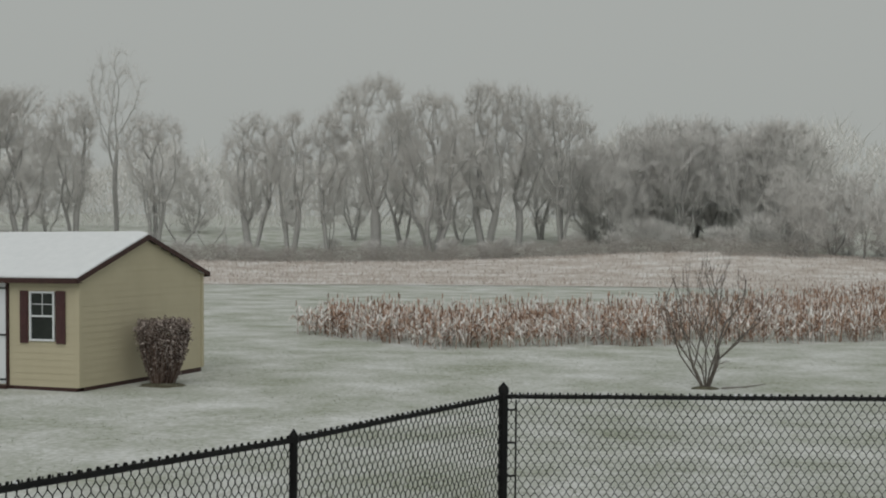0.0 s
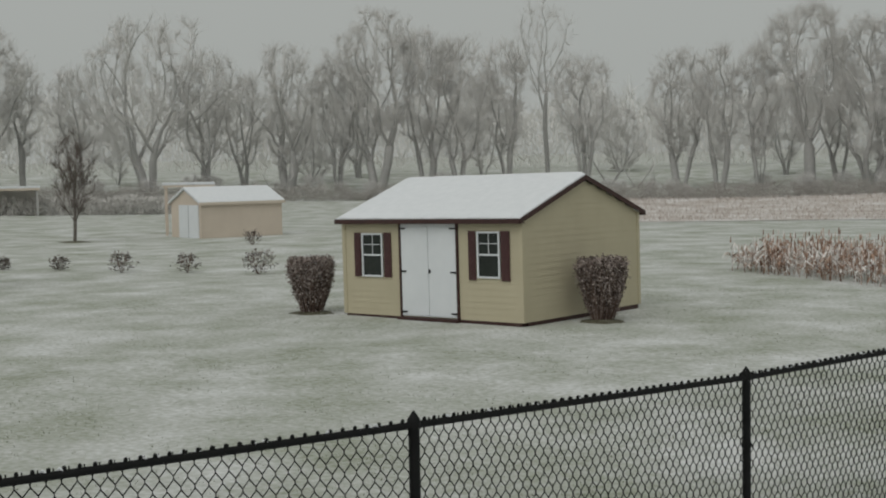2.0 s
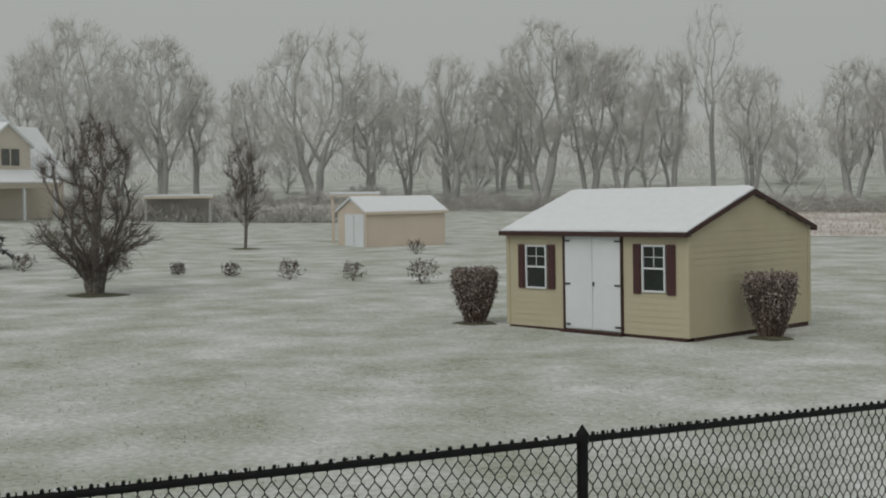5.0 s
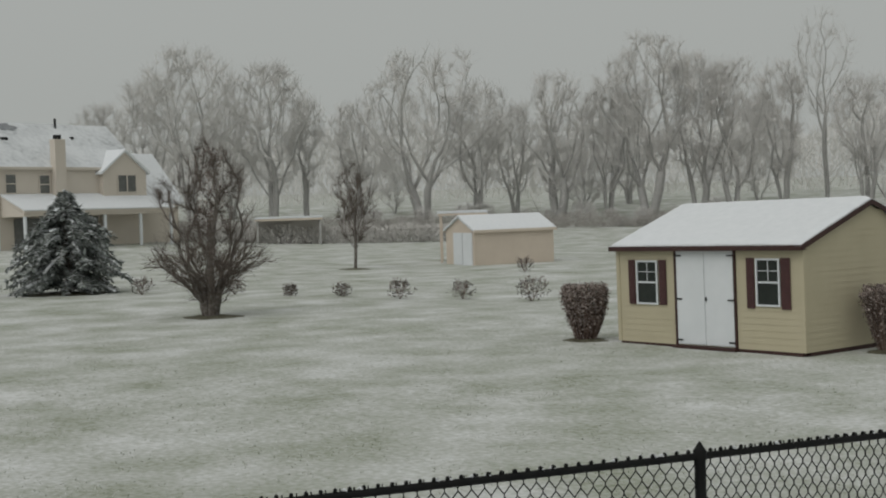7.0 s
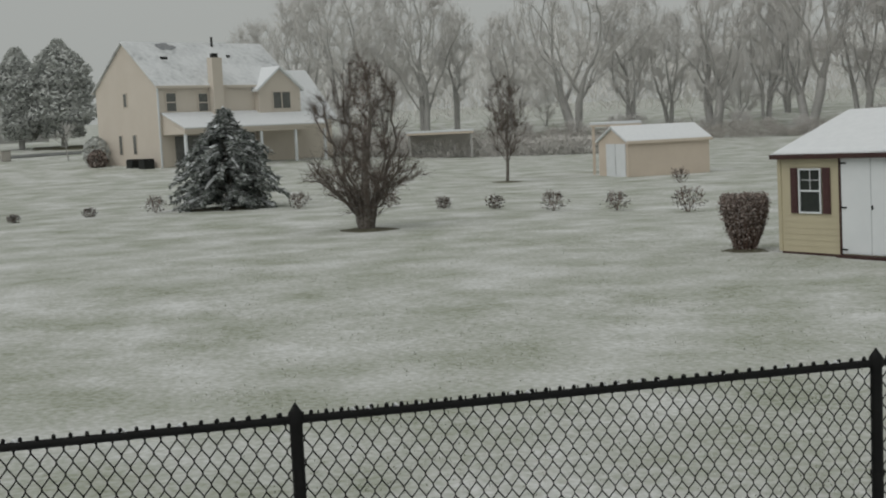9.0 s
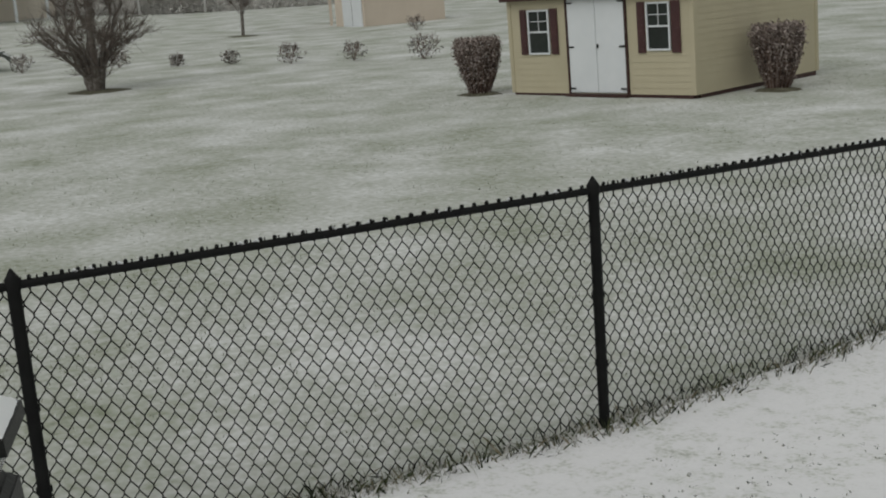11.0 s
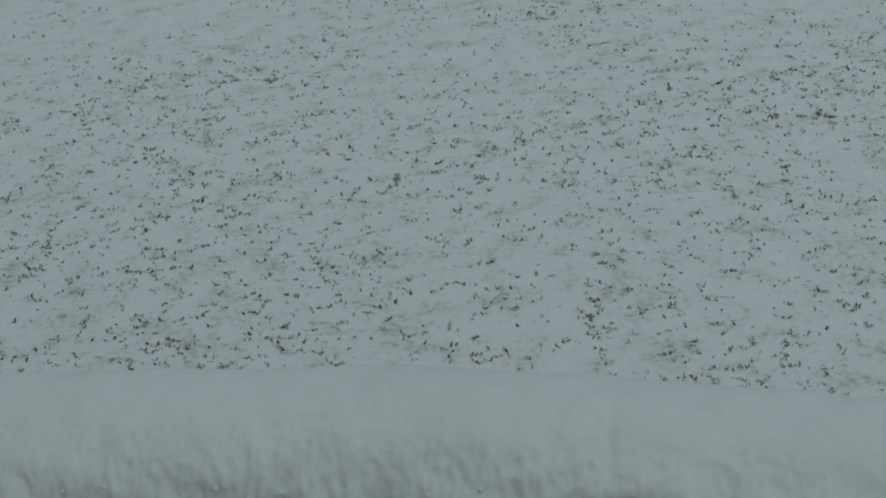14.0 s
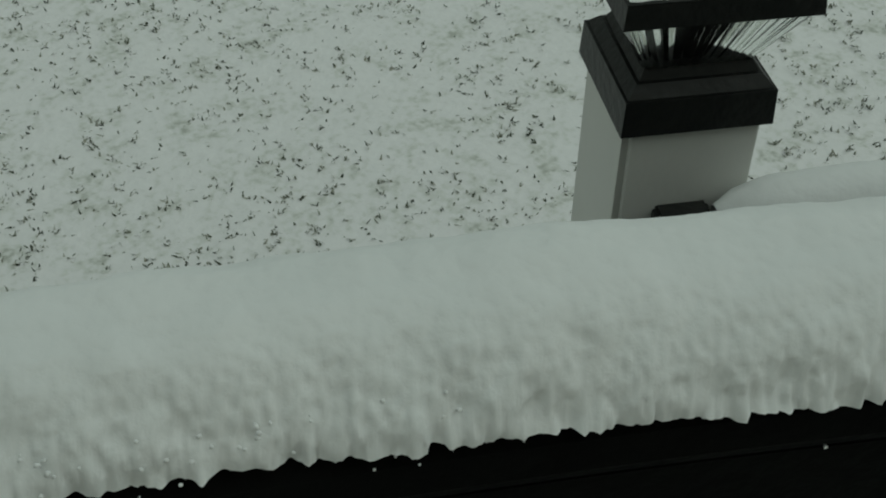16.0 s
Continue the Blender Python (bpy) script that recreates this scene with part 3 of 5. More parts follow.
WOODS_LABEL = "leafless tree with fine twigs, greyed by haze in its colour"
for k, (h, d, tall, wide, stems, spread, foot, girth) in enumerate([
        (-62.7, 122, 17.4, 9.8, 2, 0.16, 0.30, 0.30), (-59.2, 124, 16.4, 8.6, 2, 0.12, 0.28, 0.30), (-57.7, 128, 12.8, 4.4, 1, 0.1, 0.3, 0.2), (-55.4, 124, 12.4, 5.6, 3, 0.2, 0.2, 0.25),
        (-52.4, 122, 17.6, 12.4, 2, 0.34, 0.26, 0.42), (-50.0, 125, 14.2, 7.4, 2, 0.35, 0.24, 0.30), (-46.4, 124, 14.9, 7.0, 2, 0.24, 0.2, 0.42), (-44.1, 126, 14.0, 5.4, 3, 0.15, 0.2, 0.25),
        (-42.4, 124, 18.4, 10.8, 2, 0.3, 0.25, 0.40), (-40.2, 126, 16.2, 7.0, 2, 0.25, 0.22, 0.32), (-38.7, 125, 15.9, 6.8, 3, 0.25, 0.2, 0.30), (-36.6, 128, 15.2, 5.4, 2, 0.15, 0.25, 0.27),
        (-33.1, 128, 13.8, 6.2, 3, 0.18, 0.26, 0.27), (-28.9, 126, 14.2, 7.0, 2, 0.2, 0.26, 0.34), (-27.2, 124, 14.2, 4.6, 2, 0.2, 0.22, 0.27), (-25.5, 124, 14.2, 4.4, 3, 0.13, 0.22, 0.24),
        (-23.4, 123, 17.9, 9.0, 1, 0.1, 0.27, 0.34), (-20.9, 123, 16.4, 8.2, 5, 0.3, 0.18, 0.40), (-18.5, 127, 17.2, 7.2, 2, 0.35, 0.24, 0.36), (-17.0, 130, 17.0, 5.8, 1, 0.1, 0.28, 0.25),
        (-15.1, 129, 15.7, 7.4, 3, 0.18, 0.26, 0.32), (-22.2, 130, 14.5, 6.0, 2, 0.2, 0.25, 0.24), (-48.3, 131, 11.5, 5.5, 2, 0.2, 0.2, 0.22), (-64.6, 128, 14.0, 7.0, 2, 0.2, 0.25, 0.28)]):
    wood, fine = woods_kind(400 + k, tall, wide, stems, spread, foot, girth)
    tree_thing("bare_tree", WOODS_LABEL, placed(h, d), wood, fine, HAZE_BARK, HAZE_TWIG, "far tree line")
# the tall thin tree that stands over the others
rng = random.Random(121)
pts = crown_cloud(rng, 240, 19.6, 6.4, 0.46, 5.0, 0.55, 0.3)
wood, fine = branch_out(121, [[Vector((0.15 * math.sin(k * 1.3), 0.1 * math.cos(k), 11.0 * k / 6)) for k in range(7)]], pts, 0.25, 0.7, 0.012, 1500, 1.2, 0.009, 0.05, 0.45)
tree_thing("bare_tree", "tall thin leafless tree rising above the others", placed(-34.8, 134), wood, fine, HAZE_BARK, HAZE_TWIG, "far tree line")

KINDS = {1: woods_kind(451, 14, 7.5, 3, 0.25, 0.15, 0.26, 0.5), 2: woods_kind(452, 13, 6.5, 2, 0.2, 0.15, 0.26, 0.6), 3: woods_kind(453, 12, 7.0, 4, 0.3, 0.1, 0.24, 0.5), 5: woods_kind(455, 9, 7.0, 5, 0.4, 0.05, 0.2, 0.5, 1.2)}
KINDS["snag"] = grow(131, 9, stems=2, spread=0.7, levels=2, kids=(4, 4), base_r=0.22, twig_r=0.02)
KINDS["bush"] = woods_kind(460, 4.0, 5.0, 6, 0.7, 0.05, 0.12, 0.45, 1.6)
masters = {}


def far_tree(kind, heading, dist, height, name="bare_tree", label=WOODS_LABEL, turn=None):
    wood, twigs = KINDS[kind]
    if kind not in masters:
        top = max(p.z for pts, _ in wood + twigs for p in pts)
        masters[kind] = (tree_thing(name, label, Matrix(), wood, twigs, HAZE_BARK, HAZE_TWIG, "far tree line", "tree" if kind != "bush" else "shrub", 5), top, [False])
    ob, top, used = masters[kind]
    s = height / top
    rng = random.Random(int(heading * 31 + dist))
    m = placed(heading, dist, 0.1, rng.uniform(0, 360) if turn is None else turn)
    ob.scale = (s * rng.uniform(0.9, 1.1), s * rng.uniform(0.9, 1.1), s)
    if not used[0]:
        used[0] = True
        ob.matrix_basis = m @ Matrix.Diagonal((*ob.scale, 1))
        return ob
    keep = ob.matrix_basis.copy()
    made = copy_thing(ob, m)
    ob.matrix_basis = keep
    return made


for kind, h, d, tall in [(2, -66.5, 136, 12.0), (1, -61.0, 134, 11.5), (3, -53.8, 136, 12.0), (5, -45.3, 136, 10.5), (2, -43.2, 140, 13.0), (3, -37.6, 140, 12.5), (5, -31.5, 146, 8.0), (1, -24.4, 140, 11.0), (3, -19.6, 138, 13.5), (2, -16.0, 140, 13.0)]:
    far_tree(kind, h, d, tall)
rng = random.Random(50)
for i in range(20):
    u = i / 19
    far_tree(rng.choice([5, 3, 1, 5, 2]), -14.0 + 9.4 * u + rng.uniform(-0.3, 0.3), rng.uniform(126, 146), (10.5 if i < 3 else 13.6 - 1.2 * u) + rng.uniform(-1.8, 1.0), label="leafless tree in a dense grey thicket")
for i in range(10):
    far_tree(rng.choice([5, 3, 5]), -5.3 + 1.1 * i + rng.uniform(-0.3, 0.3), rng.uniform(113, 121), rng.uniform(6.8, 8.8))
for h, d, t in [(-30.8, 128, 8.0), (-32.0, 130, 5.5), (-30.1, 126, 3.0), (-46.9, 122, 3.5)]:
    far_tree("snag", h, d, t, "dead_tree", "broken dead tree leaning among the others")
for i in range(64):
    h = -66 + 68 * i / 63 + rng.uniform(-0.5, 0.5)
    far_tree("bush", h, rng.uniform(118, 126), rng.uniform(1.0, 2.6) * (1.5 if h > -14 else 1), "bare_shrub", "bare grey brush under the tree line")


# tangled brown brush along the bank at the foot of the trees
rng = random.Random(63)
v, f = [], []
for _ in range(26000):
    h = rng.uniform(-58, -4)
    dist = rng.uniform(116, 121) - (4 if h > -8 else 0)
    x, y = EYE.x + dist * math.sin(radians(h)), EYE.y + dist * math.cos(radians(h))
    tall = 1.15 + 0.9 * noise.noise(Vector((h * 0.8, 2, 0))) + 0.5 * noise.noise(Vector((h * 3, 6, 0)))
    z = ground_z(x, y) + max(0.1, tall) * rng.random() ** 1.4
    d = Vector((rng.gauss(0, 0.8), rng.gauss(0, 0.8), rng.uniform(-0.1, 0.9))) * rng.uniform(0.3, 0.7)
    tube(v, f, [(x, y, z), (x + d.x, y + d.y, z + d.z)], [0.016, 0.006], 3)
tagged(link_mesh("brush", v, f, HAZE_BRUSH), "tangled brown brush at the foot of the far trees", "brush", kind="stuff")


# a second belt of woods, the snowfall's haze painted into its pale colour
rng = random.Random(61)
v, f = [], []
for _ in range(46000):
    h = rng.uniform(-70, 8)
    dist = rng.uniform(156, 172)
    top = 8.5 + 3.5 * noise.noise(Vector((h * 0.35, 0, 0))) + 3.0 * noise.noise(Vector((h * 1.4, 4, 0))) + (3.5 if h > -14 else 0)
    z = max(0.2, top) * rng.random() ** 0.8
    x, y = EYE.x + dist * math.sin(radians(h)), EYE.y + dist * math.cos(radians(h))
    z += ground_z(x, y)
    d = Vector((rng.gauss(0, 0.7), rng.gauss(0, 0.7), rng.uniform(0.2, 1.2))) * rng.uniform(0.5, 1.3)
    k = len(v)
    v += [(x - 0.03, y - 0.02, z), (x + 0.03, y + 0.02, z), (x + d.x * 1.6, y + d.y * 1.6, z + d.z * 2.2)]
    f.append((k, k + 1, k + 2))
tagged(link_mesh("far_woods", v, f, HAZE_WOODS), "tangle of woods behind the tree line, paled by painted-in haze", "woods", kind="stuff")


# ---- nearer woody plants ----
def on_ground(x, y, turn=0):
    return pose(x, y, ground_z(x, y) - 0.02, 0, 0, turn)


rng = random.Random(201)
core = crown_cloud(rng, 300, 4.9, 2.3, 0.10, 1.0, 0.5, 0.3)
for _ in range(170):
    a, u = rng.uniform(0, 6.283), rng.random()
    core.append(Vector((math.cos(a) * (0.25 + 1.45 * u), math.sin(a) * (0.25 + 1.45 * u), 0.55 + 1.25 * u ** 0.8 + rng.gauss(0, 0.18))))
for way, wid in ((60.0, 1.7), (240.0, 1.75)):
    a = radians(way)
    for k in range(9):
        u = (k + 1) / 9
        core.append(Vector((math.cos(a) * wid * u, math.sin(a) * wid * u, 0.4 + 1.25 * math.sin(2.1 * u) + rng.gauss(0, 0.03))))
w, t = branch_out(201, lean_stems(202, 9, 0.2, 1.2, 0.15), core, 0.14, 0.5, 0.0055, 7000, 0.42, 0.0042, 0.02, 0.4)
big = tree_thing("bare_tree", "dark many-stemmed leafless tree with a dense tangled crown", on_ground(-18.5, -1.35), w, t, BARK, TWIG)
v, f = [], []
for _ in range(520):
    a, rr = rng.uniform(0, 6.283), rng.random() ** 0.7 * 0.42
    c = Vector((math.cos(a) * rr + 0.12, math.sin(a) * rr, rng.uniform(2.6, 4.7)))
    u = Vector((rng.gauss(0, 1), rng.gauss(0, 1), rng.gauss(-0.6, 1))).normalized() * rng.uniform(0.03, 0.06)
    k = u.cross(Vector((rng.gauss(0, 1), rng.gauss(0, 1), rng.gauss(0, 1)))).normalized() * 0.02
    n = len(v)
    v += [c - u, c + k, c + u, c - k]
    f.append((n, n + 1, n + 2, n + 3))
tagged(link_mesh("leaves", v, f, HEDGE_LEAF, big, "last withered brown leaves"), kind="stuff")
rng = random.Random(203)
w, t = branch_out(203, [[Vector((0.03 * math.sin(k), 0.02 * k, 3.6 * k / 8)) for k in range(9)]], crown_cloud(rng, 260, 5.1, 2.0, 0.24, 4.0, 0.42, 0.25), 0.085, 0.7, 0.006, 2600, 0.5, 0.0045, 0.02, 0.6)
tree_thing("young_tree", "young leafless shade tree with an oval crown", on_ground(-38.0, 16.9), w, t, BARK, TWIG)
rng = random.Random(205)
w, t = branch_out(205, lean_stems(206, 7, 0.55, 0.55, 0.05), crown_cloud(rng, 230, 2.35, 2.1, 0.16, 2.0, 0.62, 0.3), 0.036, 0.7, 0.003, 420, 0.34, 0.0022, 0.010, 0.9)
tree_thing("bare_shrub", "leafless shrub of thin upright stems", on_ground(9.6, 5.38), w, t, BARK, TWIG, category="shrub", sides=4)
x, y = 9.6, 5.38
v, f = [], []
tube(v, f, [(x + 0.3, y - 0.1, ground_z(x, y) + 0.03), (x + 0.7, y, ground_z(x, y) + 0.06), (x + 1.05, y + 0.1, ground_z(x, y) + 0.12)], [0.018, 0.014, 0.006], 5)
tagged(link_mesh("fallen_branch", v, f, BARK), "thin broken branch lying on snowy grass", "branch")


def trimmed_bush(x, y, seed, width, height):
    """A clipped vase-shaped bush: stems from the foot, a shell of twigs and brown leaves, flat on top."""
    rng = random.Random(seed)
    ob = thing("trimmed_bush", "brown clipped bush with a flat snow-dusted top beside the shed", "bush", on_ground(x, y, rng.uniform(0, 360)), "clipped bushes by the shed")
    v, f = [], []

    def half(z):
        return width / 2 * (0.46 + 0.54 * min(1, (z / height) * 1.4) ** 1.0)

    for _ in range(260):
        a, rr = rng.uniform(0, 6.283), math.sqrt(rng.random())
        z1 = height * rng.uniform(0.6, 1.0)
        r0, r1 = rr * width * 0.20, rr * half(z1)
        tube(v, f, [(math.cos(a) * r0, math.sin(a) * r0, 0), (math.cos(a + 0.2) * (r0 + r1) * 0.55, math.sin(a + 0.2) * (r0 + r1) * 0.55, z1 * 0.5), (math.cos(a) * r1, math.sin(a) * r1, z1)], [0.011, 0.008, 0.004], 3)
    tagged(link_mesh("stems", v, f, HEDGE_TWIG, ob), kind="stuff")
    v, f = [], []
    for _ in range(8500):
        z1 = height * (rng.random() ** 0.6)
        a = rng.uniform(0, 6.283)
        rr = half(z1) * (rng.uniform(0.72, 1.0) if rng.random() < 0.75 else 1.13 * math.sqrt(rng.random()))
        if z1 > height * 0.93:
            rr = half(z1) * math.sqrt(rng.random())
        if z1 < height * 0.3 and rng.random() < 0.45:
            continue
        c = Vector((math.cos(a) * rr, math.sin(a) * rr, z1 + rng.gauss(0, 0.022)))
        u = Vector((rng.gauss(0, 1), rng.gauss(0, 1), rng.gauss(0, 1))).normalized() * rng.uniform(0.018, 0.042)
        w2 = u.cross(Vector((rng.gauss(0, 1), rng.gauss(0, 1), rng.gauss(0, 1)))).normalized() * rng.uniform(0.008, 0.016)
        s = len(v)
        v += [c - u, c + w2, c + u, c - w2]
        f.append((s, s + 1, s + 2, s + 3))
    tagged(link_mesh("leaves", v, f, HEDGE_LEAF, ob, "brown withered leaves"), kind="stuff")


trimmed_bush(-5.33, 0.1, 11, 0.95, 1.15)
trimmed_bush(0.58, 1.70, 12, 0.93, 1.18)

EARTH = material("bare_earth", [(0.05, 0.045, 0.03), (0.10, 0.095, 0.06), (0.2, 0.2, 0.16)], 5, 0.95, 0.6, 20)


def bare_patch(x, y, rx, ry, seed):
    """A low mound of bare earth and dead grass that the snow has missed."""
    v, f = [(x, y, ground_z(x, y) + 0.05)], []
    n = 36
    for j in (1, 2, 3):
        for k in range(n):
            a = 6.283 * k / n
            q = 1 + 0.35 * noise.noise(Vector((math.cos(a) * 2, math.sin(a) * 2, seed)))
            px, py = x + math.cos(a) * rx * q * j / 3, y + math.sin(a) * ry * q * j / 3
            v.append((px, py, ground_z(px, py) + (0.04, 0.02, -0.012)[j - 1]))
    for k in range(n):
        f.append((0, 1 + k, 1 + (k + 1) % n))
        for j in (0, 1):
            f.append((1 + j * n + k, 1 + (j + 1) * n + k, 1 + (j + 1) * n + (k + 1) % n, 1 + j * n + (k + 1) % n))
    tagged(link_mesh("bare_patch", v, f, EARTH, smooth=True), "dark bare earth free of snow under a plant", "earth")


for x, y, rx, ry, k in ((-18.5, -1.35, 1.1, 0.8, 1), (-38.0, 16.9, 1.0, 0.7, 2), (-5.33, 0.1, 0.55, 0.45, 3), (0.62, 1.62, 0.5, 0.45, 4), (9.6, 5.38, 0.3, 0.25, 5), (-33.8, 0.7, 2.0, 1.8, 6), (-102.5, 13.5, 4.5, 3.5, 7)):
    bare_patch(x, y, rx, ry, k)
planter = thing("planter", "dark low planter in the snowy yard with grass round its foot", "planter", pose(15.2, -9.72, 0.0, 0, 0, -30))
part("tub", box(-0.32, 0.32, -0.3, 0.3, 0.0, 0.4, 0.03), RAIL_BLACK, planter)
part("soil", box(-0.28, 0.28, -0.26, 0.26, 0.401, 0.42), EARTH, planter)
blades("planter_grass", 260, lambda rng: (15.2 + rng.uniform(-0.55, 0.45), -9.72 + rng.uniform(-0.45, 0.3), 0.015), 0.14, 0.014, BLADE, "frosted grass round the planter", "grass", 0.7, 9)
SAP = grow(230, 0.9, stems=9, spread=0.75, levels=2, kids=(4, 4), fork=0.2, base_r=0.016, twig_r=0.006, up=0.2)


def small_shrub(x, y, h, seed):
    rng = random.Random(seed)
    ob = thing("small_shrub", "small brown shrub with snow on its withered leaves", "shrub", on_ground(x, y, rng.uniform(0, 360)), "row of small shrubs")
    v, f = [], []
    for pts, radii in SAP[0] + SAP[1]:
        tube(v, f, [p * h for p in pts], [r * h * 1.3 for r in radii], 3)
    tagged(link_mesh("stems", v, f, HEDGE_TWIG, ob), kind="stuff")
    v, f = [], []
    for _ in range(420):
        a, z = rng.uniform(0, 6.283), rng.random() ** 0.8
        rr = h * 0.5 * math.sqrt(rng.random()) * (0.55 + 0.75 * math.sin(3.1 * min(1, z * 0.9 + 0.1))) * (1 + 0.5 * noise.noise(Vector((math.cos(a) * 1.5, math.sin(a) * 1.5, seed + z * 2))))
        if noise.noise(Vector((math.cos(a) * rr * 6, math.sin(a) * rr * 6, z * 4 + seed))) < -0.2:
            continue
        c = Vector((math.cos(a) * rr, math.sin(a) * rr, h * (0.08 + 0.72 * z)))
        u = Vector((rng.gauss(0, 1), rng.gauss(0, 1), rng.gauss(0, 0.6))).normalized() * rng.uniform(0.02, 0.05)
        w2 = u.cross(Vector((rng.gauss(0, 1), rng.gauss(0, 1), rng.gauss(0, 1)))).normalized() * 0.02
        s = len(v)
        v += [c - u, c + w2, c + u, c - w2]
        f.append((s, s + 1, s + 2, s + 3))
    tagged(link_mesh("leaves", v, f, SHRUB_LEAF, ob), kind="stuff")


SHRUB_LEAF = snow_topped(material("shrub_leaf", [(0.05, 0.042, 0.034), (0.12, 0.105, 0.09), (0.27, 0.25, 0.23)], 5, 0.9, island=0.8), low=0.75, high=1.1)
for i, (x, y, h) in enumerate([(-30.18, 2.04, 0.75), (-26.64, 3.93, 0.65), (-23.77, 4.44, 0.5), (-21.77, 5.2, 0.55), (-19.21, 5.68, 0.75), (-17.51, 6.84, 0.7), (-14.91, 7.38, 0.85), (-34.88, -4.44, 0.45), (-34.51, -1.98, 0.75), (-35.4, -7.13, 0.4), (-33.2, 1.6, 0.7), (-27.8, 18.75, 0.75)]):
    small_shrub(x, y, h, 300 + i)


def broad_spruce(x, y, height, width, seed):
    """A broad low spruce: arching boughs that droop at the tips, thick hanging sprays, snow along their backs and a thin leader."""
    rng = random.Random(seed)
    ob = thing("spruce_tree", "broad dark green spruce with snow lying on its boughs", "tree", on_ground(x, y))
    v, f = [], []
    tube(v, f, [(0, 0, 0), (0.04, 0, height * 0.5), (0, 0.02, height)], [0.11, 0.07, 0.012], 7)
    boughs = []
    for i in range(150):
        u = (i + rng.random()) / 150
        z = height * (0.06 + 0.93 * u)
        reach = width / 2 * float(np.interp(u, (0, 0.3, 0.52, 0.72, 0.86, 1.0), (0.96, 1.04, 0.95, 0.6, 0.24, 0.04))) * rng.uniform(0.78, 1.12)
        a = i * 2.399 + rng.gauss(0, 0.2)
        pts = [Vector((math.cos(a) * reach * k / 6, math.sin(a) * reach * k / 6, max(0.05, z + reach * (0.42 * k / 6 - 0.62 * (k / 6) ** 2) * (0.75 if u < 0.25 else 1)))) for k in range(7)]
        tube(v, f, pts, [0.028 * (1 - 0.12 * k) for k in range(7)], 4)
        boughs.append((pts, reach, a))
    link_mesh("trunk", v, f, BARK, ob)
    v, f = [], []
    sv, sf = [], []
    for pts, reach, a in boughs:
        side = Vector((-math.sin(a), math.cos(a), 0))
        out = Vector((math.cos(a), math.sin(a), 0))
        for _ in range(int(26 + 62 * reach)):
            s0 = rng.uniform(0.12, 1.0) * 6
            k = min(5, int(s0))
            c = pts[k].lerp(pts[k + 1], s0 - k)
            d = (out * rng.uniform(0.1, 0.9) + side * rng.gauss(0, 0.75) + Vector((0, 0, rng.uniform(-0.95, 0.15)))).normalized() * rng.uniform(0.14, 0.34)
            w2 = d.cross(Vector((rng.gauss(0, 0.5), rng.gauss(0, 0.5), 1))).normalized() * rng.uniform(0.03, 0.06)
            n = len(v)
            v += [c, c + d * 0.5 + w2, c + d, c + d * 0.5 - w2]
            f.append((n, n + 1, n + 2, n + 3))
        if rng.random() < 0.62:
            k0 = rng.choice([1, 2, 3])
            tube(sv, sf, [p + Vector((0, 0, 0.035)) + side * rng.gauss(0, 0.03) for p in pts[k0:k0 + rng.choice([3, 4])]], [rng.uniform(0.03, 0.075) for _ in range(4)][:len(pts[k0:k0 + 4])] + [0.02] * 4, 5)
    link_mesh("crown", v, f, SPRUCE, ob)
    tagged(link_mesh("snow_load", sv, sf, SNOW, ob, "snow along the boughs"), kind="stuff")


broad_spruce(-33.8, 0.75, 3.95, 4.1, 41)


def leafy_oval(x, y, height, width, seed):
    """A big pine far off: an uneven oval crown of many clumps over a short trunk."""
    rng = random.Random(seed)
    ob = thing("pine_tree", "large pine, its grey-green paled by haze in the colour", "tree", on_ground(x, y), "pines beyond the house")
    v, f = [], []
    tube(v, f, [(0, 0, 0), (0, 0, height * 0.9)], [0.3, 0.05], 7)
    link_mesh("trunk", v, f, HAZE_BARK, ob)
    v, f = [], []
    for _ in range(12000):
        u = rng.random()
        z = height * (0.1 + 0.9 * u)
        reach = width / 2 * min(1.0, (1 - u) * 2.6 + 0.12, 0.55 + u * 2) * (0.8 + 0.35 * noise.noise(Vector((z * 0.8, seed, 0))))
        a, rr = rng.uniform(0, 6.283), math.sqrt(rng.uniform(0.2, 1))
        rr *= 1 + 0.35 * noise.noise(Vector((math.cos(a) * 2, math.sin(a) * 2, z * 0.7 + seed)))
        c = Vector((math.cos(a) * reach * rr, math.sin(a) * reach * rr, z))
        d = Vector((rng.gauss(0, 1), rng.gauss(0, 1), rng.gauss(0, 0.6))).normalized() * rng.uniform(0.15, 0.34)
        w2 = d.cross(Vector((rng.gauss(0, 1), rng.gauss(0, 1), 1))).normalized() * 0.09
        s = len(v)
        v += [c - d, c + w2, c + d, c - w2]
        f.append((s, s + 1, s + 2, s + 3))
    link_mesh("crown", v, f, HAZE_PINE, ob)


leafy_oval(-102.6, 13.2, 9.6, 7.6, 1)
leafy_oval(-104.0, 9.8, 9.0, 5.8, 2)


